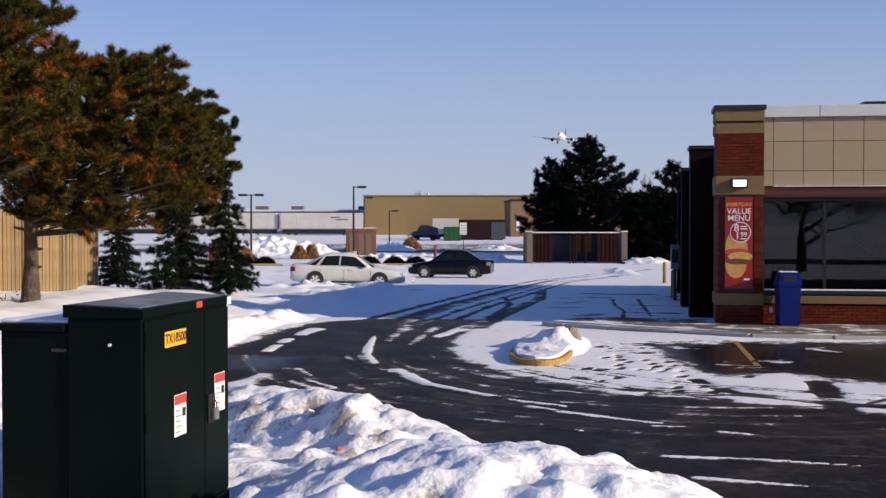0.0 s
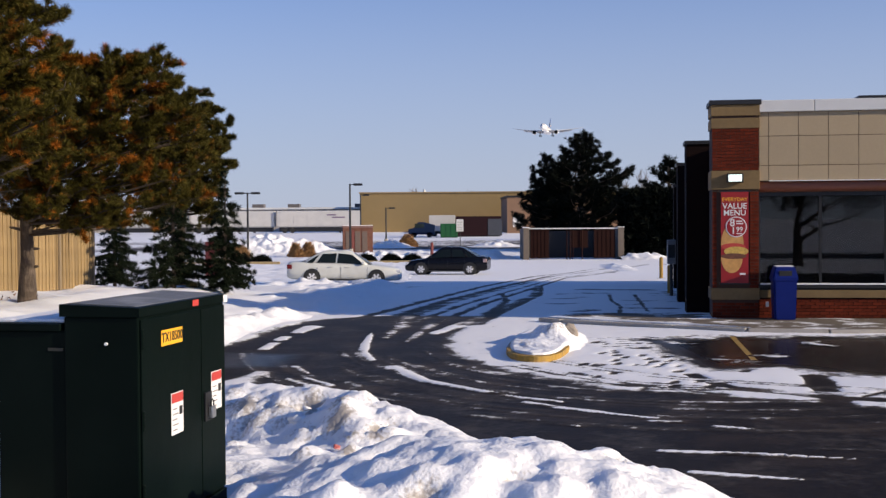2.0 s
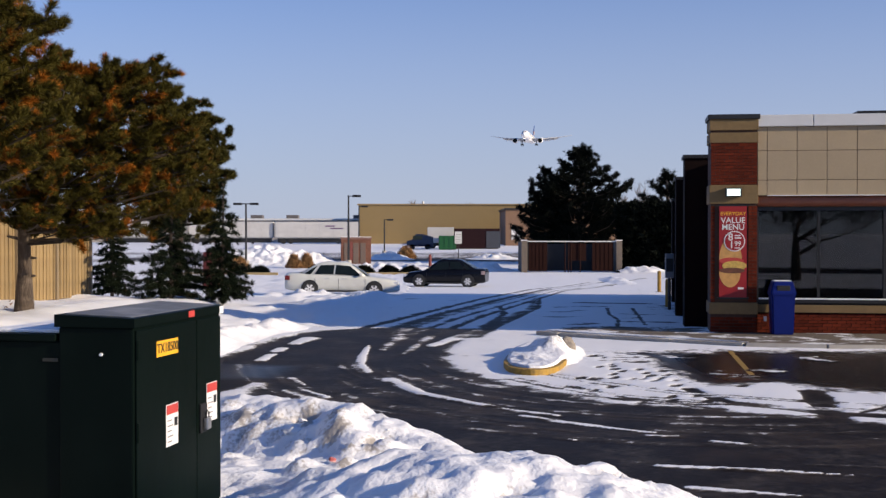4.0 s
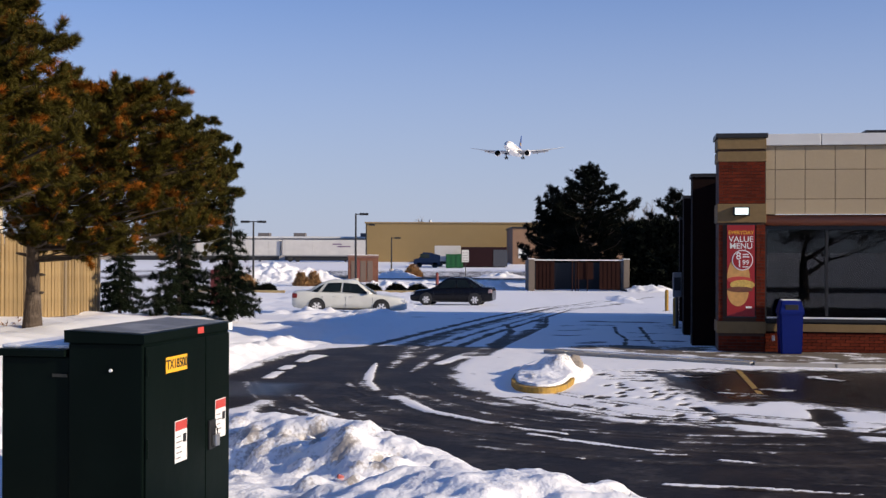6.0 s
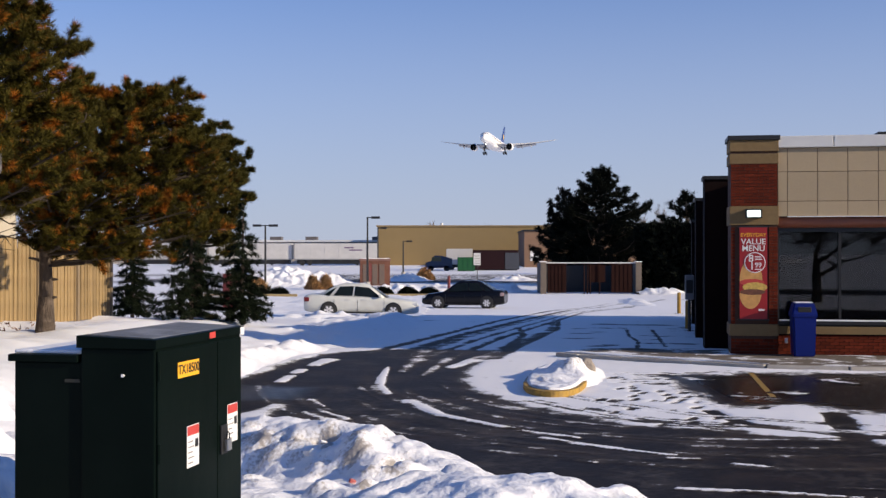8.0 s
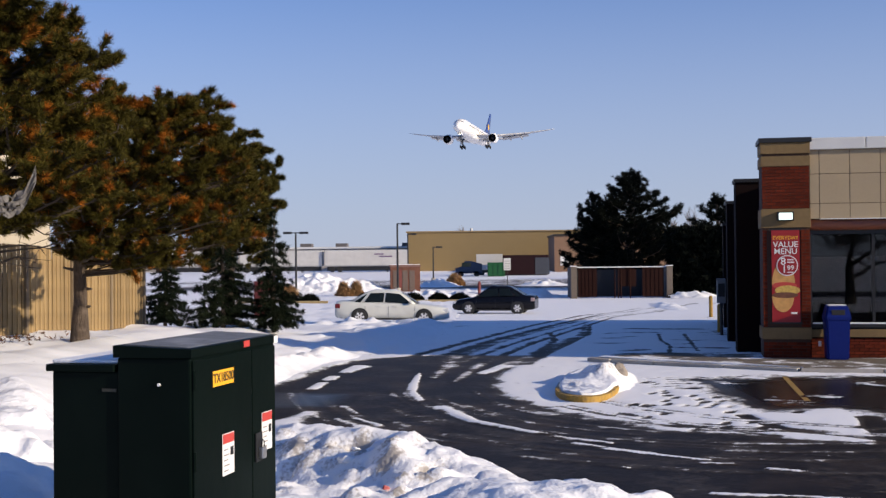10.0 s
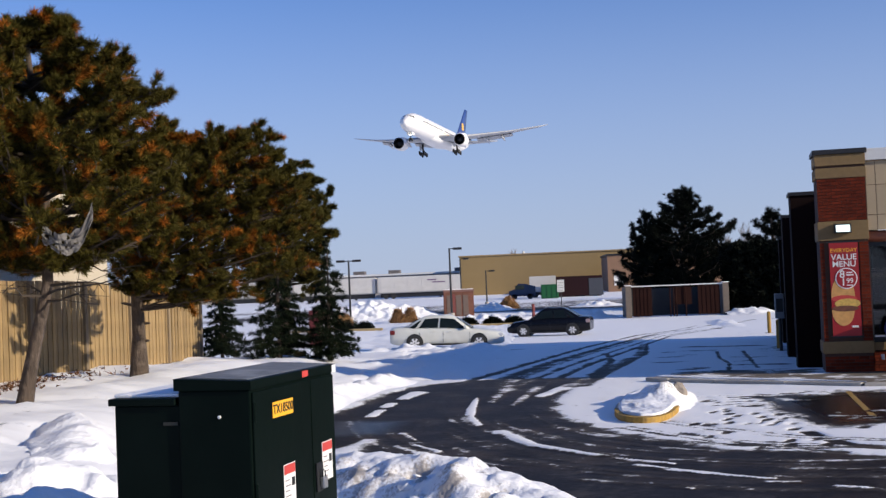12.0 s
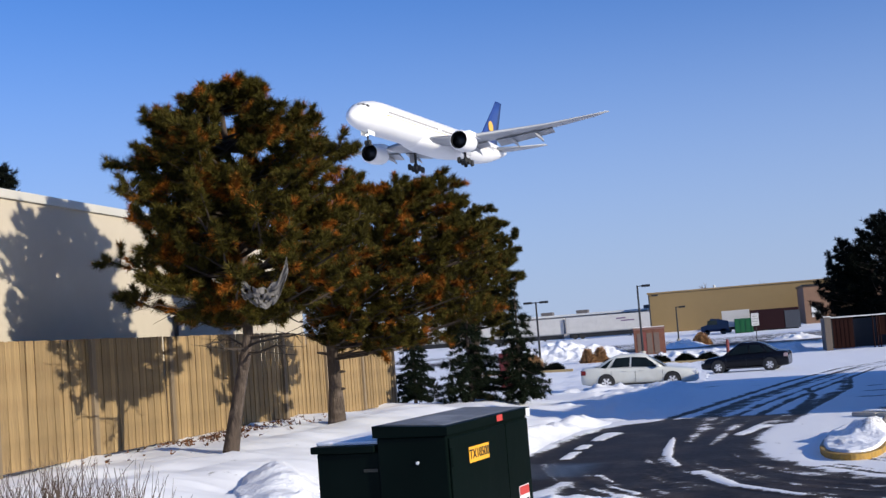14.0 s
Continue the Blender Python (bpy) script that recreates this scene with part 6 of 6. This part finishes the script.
def warehouse():
    w = thing("warehouse", pose(-15.3, 230, 0), "long windowless tan metal warehouse", "warehouse")
    tan = material("tan_ribbed_metal", (0.26, 0.18, 0.072), 0.6, 0, 0.06, 0.6)
    part("wall", box(0, 60, 0, 40, -1, 7.5), tan, w)
    part("roof_edge", box(-0.2, 60.2, -0.2, 40.2, 7.5, 7.75), material("tan_trim", (0.30, 0.21, 0.095), 0.5), w)
    bm = bmesh.new()
    for k in range(60):
        box(0.4 + k, 0.52 + k, -0.006, 0, 0, 7.45, 0, bm)
    part("ribs", bm, tan, w)
    part("roof_vent", tube([(12.3, 8, 7.5), (12.3, 8, 8.4)], [0.25, 0.25]), COPING, w)
    b = thing("brown_building", pose(11.6, 205, 0), "low brown brick building beside the warehouse", "building")
    part("wall", box(0, 40, 0, 20, -1, 6.1), material("brown_brick_far", (0.22, 0.13, 0.08), 0.85, 0, 0.1, 1), b)
    part("roof_edge", box(-0.2, 40.2, -0.2, 20.2, 6.1, 6.4), DARK_METAL, b)
    part("poster", box(1.0, 2.6, -0.06, 0, 1.0, 2.8), WHITE, b, "white notice board")
    s = thing("depot_building", pose(-120, 262, 0), "long low grey depot with a snowy flat roof", "building")
    part("wall", box(0, 112, 0, 30, -1, 4.9), material("grey_depot", (0.36, 0.33, 0.30), 0.8, 0, 0.1, 0.5), s)
    part("roof_edge", box(-0.5, 112.5, -0.5, 30.5, 4.9, 5.3), COPING, s)
    for x in (78, 86, 101, 106):
        part("roof_unit", box(x, x + 2.6, 6, 9, 5.3, 6.15, 0.05), material("roof_unit", (0.12, 0.11, 0.11), 0.7), s)


warehouse()


def trailer(x, y, z, label, mat, length=15.5, mark=False):
    t = thing("lorry_trailer", pose(x, y, z), label, "lorry trailer", "parked trailers")
    part("box", box(0, length, 0, 2.6, 1.15, 4.1, 0.05), mat, t)
    part("bottom_rail", box(0, length, -0.04, 0.0, 1.05, 1.25), material("rail_grey", (0.3, 0.3, 0.3), 0.5, 0.3), t)
    for k in range(6):
        part("panel_rib", box(0.5 + k * length / 6, 0.58 + k * length / 6, -0.03, 0.0, 1.25, 4.05), mat, t)
    for xx in (1.4, 2.8):
        part("wheel", tube([(xx, 0.1, 0.5), (xx, 0.6, 0.5)], [0.5, 0.5], 18), TYRE, t)
    for yy in (0.5, 2.1):
        part("landing_leg", box(length - 4, length - 3.8, yy, yy + 0.15, 0, 1.1), DARK_METAL, t)
    # frame drawn as one deep dark block, with the shade beneath it built in
    part("underframe", box(0.4, length - 0.4, 0.3, 2.3, 0.25, 1.05), DARK_METAL, t)
    if mark:
        for a, b, c in ((9.3, 11.0, 3.2), (10.2, 12.6, 2.75)):
            part("print_bar", box(a, b, -0.045, -0.031, c, c + 0.22), material("faded_print", (0.16, 0.10, 0.18), 0.6), t)


TRAILER_WHITE = material("weathered_white_trailer", (0.54, 0.525, 0.50), 0.5, 0, 0.10, 0.7)
trailer(-30.2, 222, 0.1, "long white lorry trailer with faded markings", TRAILER_WHITE, 15.5, True)
trailer(-46.3, 222.5, 0.1, "long plain white lorry trailer", TRAILER_WHITE)
trailer(-62.5, 222, 0.1, "long white lorry trailer parked in a row", TRAILER_WHITE)


def yard():
    """The loading yard: blue lorry, green skip, maroon and white boxes, a signboard."""
    v = thing("blue_lorry", pose(-4.6, 175, -0.35), "blue lorry cab with dark windows in the yard", "lorry")
    blue = material("blue_lorry_paint", (0.006, 0.016, 0.05), 0.4, spec=0.2)
    part("cab", loft([[(0, y, 0.5), (3.9, y, 0.5), (3.9, y, 1.9), (2.4, y, 2.3), (1.4, y, 2.35), (0.8, y, 1.5), (0, y, 1.3)] for y in (0, 2.1)]), blue, v)
    part("windscreen", box(0.95, 2.3, -0.02, 0.0, 1.5, 2.1), CAR_GLASS, v)
    for x in (0.8, 3.1):
        part("wheel", tube([(x, 0.0, 0.42), (x, 0.3, 0.42)], [0.42, 0.42], 16), TYRE, v)
    g = thing("green_skip", pose(0.1, 172, -0.35), "bright green steel skip", "skip")
    grn = material("green_skip_paint", (0.006, 0.085, 0.02), 0.5, 0, 0.1, 1)
    part("body", box(0, 2.5, 0, 1.6, 0.1, 2.1, 0.05), grn, g)
    for k in range(4):
        part("rib", box(0.1 + k * 0.72, 0.22 + k * 0.72, -0.06, 0, 0.15, 2.05), grn, g)
    part("skid", box(0.1, 2.4, 0.2, 1.4, 0, 0.1), DARK_METAL, g)
    m = thing("maroon_container", pose(2.4, 178, -0.3), "dark maroon box container beside the skip", "container")
    part("body", box(0, 6.8, 0, 2.4, 0.2, 3.1, 0.04), material("maroon", (0.022, 0.009, 0.011), 0.7, spec=0.1), m)
    part("end_frame", box(4.8, 6.9, -0.05, 0, 0.2, 2.7), material("grey_blue_panel", (0.06, 0.065, 0.08), 0.6, spec=0.2), m)
    part("skid", box(0.2, 6.6, 0.3, 2.1, 0, 0.2), DARK_METAL, m)
    w = thing("box_lorry", pose(-1.6, 182, -0.3), "white box lorry body with a snowy roof", "lorry")
    part("body", box(0, 4.0, 0, 2.4, 0.9, 3.3, 0.05), TRAILER_WHITE, w)
    part("underframe", box(0.2, 3.8, 0.3, 2.1, 0.45, 0.9), DARK_METAL, w)
    for x in (0.8, 3.1):
        part("wheel", tube([(x, 0.0, 0.45), (x, 0.3, 0.45)], [0.45, 0.45], 16), TYRE, w)
    s = thing("signboard", pose(2.2, 128, -0.6), "white signboard on a thin post", "signboard")
    part("board", box(-0.4, 0.35, 0, 0.05, 1.6, 2.9), WHITE, s)
    for k in range(4):
        part("print_bar", box(-0.3, 0.25, -0.012, -0.002, 1.75 + k * 0.27, 1.79 + k * 0.27), GREY_PRINT, s)
    part("post", tube([(0, 0.07, -0.2), (0, 0.07, 2.9)], [0.04, 0.04]), DARK_METAL, s)
    h = thing("marker_post", pose(-0.6, 92, -0.84), "short dark red marker post in the snow", "marker post")
    part("post", tube([(0, 0, -0.1), (0, 0, 1.25), (0, 0, 1.35)], [0.13, 0.12, 0.05], 10), material("dull_red", (0.16, 0.03, 0.025), 0.6), h)


yard()


def dry_shrub(x, y, w, h, seed, tone, label):
    rng = random.Random(seed)
    t = thing("dry_shrub", pose(x, y, ground_z(x, y)), label, "shrub")
    centres, ways = [], []
    for k in range(int(220 * w)):
        a, r = rng.uniform(0, 6.283), rng.random() ** 0.5
        z = h * (1 - r * r) * rng.random() ** 0.6
        centres.append((math.cos(a) * r * w / 2, math.sin(a) * r * w / 2, z))
        ways.append((math.cos(a) * 0.5, math.sin(a) * 0.5, 1.0))
    needles("foliage", centres, ways, 0.32, 0.07, 8, tone, t, seed)
    part("stems", tube([(0, 0, -0.1), (0, 0, h * 0.6)], [0.12, 0.04], 6), TWIG, t)


STRAW = needle_material("straw", (0.33, 0.19, 0.085), (0.24, 0.12, 0.05), 0.05)
for _i, (_x, _y, _w, _h) in enumerate(((-12.0, 100, 1.2, 1.25), (-11.0, 100.5, 1.1, 1.2), (-16.4, 98, 1.7, 1.0), (-3.4, 128, 2.0, 1.3), (-17.8, 96, 1.0, 1.6))):
    dry_shrub(_x, _y, _w, _h, 60 + _i, STRAW, "clump of dry straw-coloured ornamental grass in the snow")
for _i, (_x, _y) in enumerate(((-14.6, 88), (-13.2, 88.5), (-5.4, 88), (-3.6, 88.5), (-2.0, 88), (-9.0, 89))):
    dry_shrub(_x, _y, 1.3, 0.45, 80 + _i, FAR_PINE, "low dark evergreen shrub dusted with snow")


def far_snow():
    spec = [(-22, -9.2, 103, 117, lambda x, y: 1.5 * hump(x, y, -15, 110, 2.6, 3.0) + 1.1 * hump(x, y, -18.5, 109, 2.4, 3) + 0.8 * hump(x, y, -11.5, 111, 1.6, 3)),
            (-7.0, 6.0, 88, 97, lambda x, y: 0.6 * hump(x, y, -4.5, 93, 1.8, 1.5) + 0.55 * hump(x, y, -1.2, 93, 1.5, 1.5) + 0.6 * hump(x, y, 3.2, 94, 2.0, 1.5)),
            (-8, 9, 122, 132, lambda x, y: 0.45 * hump(x, y, 6, 127, 2, 2) + 0.7 * hump(x, y, -5.2, 126, 1.6, 2)),
            (9.5, 12.0, 68, 82, lambda x, y: 0.17 * hump(x, y, 11.0, 74, 0.8, 5)),
            (13.5, 17.5, 84, 94, lambda x, y: 0.40 * hump(x, y, 15.3, 89.5, 1.8, 1.6)),
            (-9.0, -1.0, 38, 48, lambda x, y: 0.30 * hump(x, y, -5.4, 45.5, 1.5, 1.2) + 0.28 * hump(x, y, -2.6, 45.0, 1.2, 1.0) + 0.06 * hump(x, y, -4, 43, 3.0, 2.0))]
    spec.append((-6.0, -2.6, 15.0, 29.0, lambda x, y: 0.24 * np.exp(-((x - np.interp(y, [15, 20, 24, 29], [-4.5, -4.35, -4.0, -3.1])) / 0.42) ** 2) * smooth01(15.2, 17, y) * (1 - smooth01(26.5, 28.8, y))))
    for i, (x0, x1, y0, y1, fn) in enumerate(spec):
        snow_heap("snow_heap", x0, x1, y0, y1, 0.16 if y0 > 30 else 0.075, lambda x, y: fn(x, y) - 0.03, lambda x, y: 0 * x + 0.15, "heap of ploughed snow on the lot", 0.22 if y0 > 30 else 0.11, 5.0 + i)


far_snow()
_kerb = part("lot_kerb", box(-19, -11.5, 85.8, 86.1, -0.95, -0.70, 0.02, box(-8, 2, 86.8, 87.1, -0.95, -0.72, 0.02)), material("faded_yellow_kerb", (0.36, 0.27, 0.13), 0.85, 0, 0.3, 3))
tagged(_kerb, "low kerb with faded yellow paint at the lot's far edge", "kerb", kind="structure")
_box = thing("newspaper_box", pose(-11.6, 62, ground_z(-11.6, 62)), "dull red metal cabinet half hidden by spruces", "metal cabinet")
part("body", box(-0.5, 0.5, -0.4, 0.4, 0.1, 1.9, 0.03), material("dull_red_cabinet", (0.13, 0.02, 0.02), 0.5), _box)
part("label_patch", box(0.0, 0.4, -0.412, -0.402, 0.9, 1.2), WHITE, _box)
part("foot", box(-0.45, 0.45, -0.35, 0.35, -0.1, 0.1), DARK_METAL, _box)
_wrap = part("litter", box(-0.028, 0.028, -0.016, 0.016, 0, 0.036, 0.008), material("wrapper", (0.55, 0.12, 0.11), 0.5, 0, 0.5, 40, second=(0.75, 0.7, 0.68), second_scale=30))
_wrap.matrix_basis = pose(-0.86, 9.82, 0.27, 10, 20, 30)
tagged(_wrap, "crumpled red and white wrapper on the snow", "litter")


def fallen_needles():
    """Rust-brown needles and leaves blown against the fence foot."""
    rng = np.random.default_rng(4)
    pts, ways = [], []
    for k in range(260):
        y = rng.normal(22.0, 2.0)
        x = -10.25 + 0.02 * (y - 20) + abs(rng.normal(0, 0.55))
        pts.append((x, y, ground_z(x, y) + 0.035 + 0.05 * fbm(x * 0.7, y * 0.5)))
        ways.append((rng.normal(), rng.normal(), -0.25))
    ob = needles("fallen_needles", pts, ways, 0.09, 0.03, 4, needle_material("fallen", (0.12, 0.06, 0.03), (0.16, 0.07, 0.03), 0.1), None, 4)
    tagged(ob, "rust-brown fallen needles on the snow along the fence", "fallen needles", kind="stuff")


fallen_needles()


# ---- bricks of the restaurant's corner pier and window wall ----
def bricks():
    pier, wall = None, None
    for o in REST.children:
        if o.name.startswith("pier_core"):
            pier = o
        if o.name.startswith("wall_bed"):
            wall = o
    def mesh(w):
        bm = box(0, w, -0.014, 0.0, 0, 0.0575, 0.004)
        me = bpy.data.meshes.new("brick")
        bm.to_mesh(me)
        bm.free()
        me.materials.append(BRICK)
        return me
    whole, half = mesh(0.1805), mesh(0.0855)
    rng = random.Random(8)

    def lay(par, x0, x1, z0, z1, y):
        z, row = z0, 0
        while z + 0.06 <= z1 + 0.005:
            x = x0
            first = row % 2
            while x + 0.05 < x1:
                me = half if first or x + 0.18 > x1 + 0.01 else whole
                first = 0
                o = new("brick", me)
                o.parent = par
                o.matrix_basis = pose(x, y - rng.uniform(0, 0.003), z)
                x += (0.0855 if me is half else 0.1805) + 0.0095
            z, row = z + 0.067, row + 1
    for a, b in ((0.0, 0.46), (3.155, 4.03), (4.24, 4.29)):
        lay(pier, 0.012, 0.95, a + 0.004, b, 0.012)
    lay(pier, 0.012, 0.15, 0.71, 2.76, 0.012)
    lay(pier, 0.775, 0.95, 0.71, 2.76, 0.012)
    lay(wall, 0.97, 4.2, 0.08, 0.50, 0.115)


bricks()


motions()
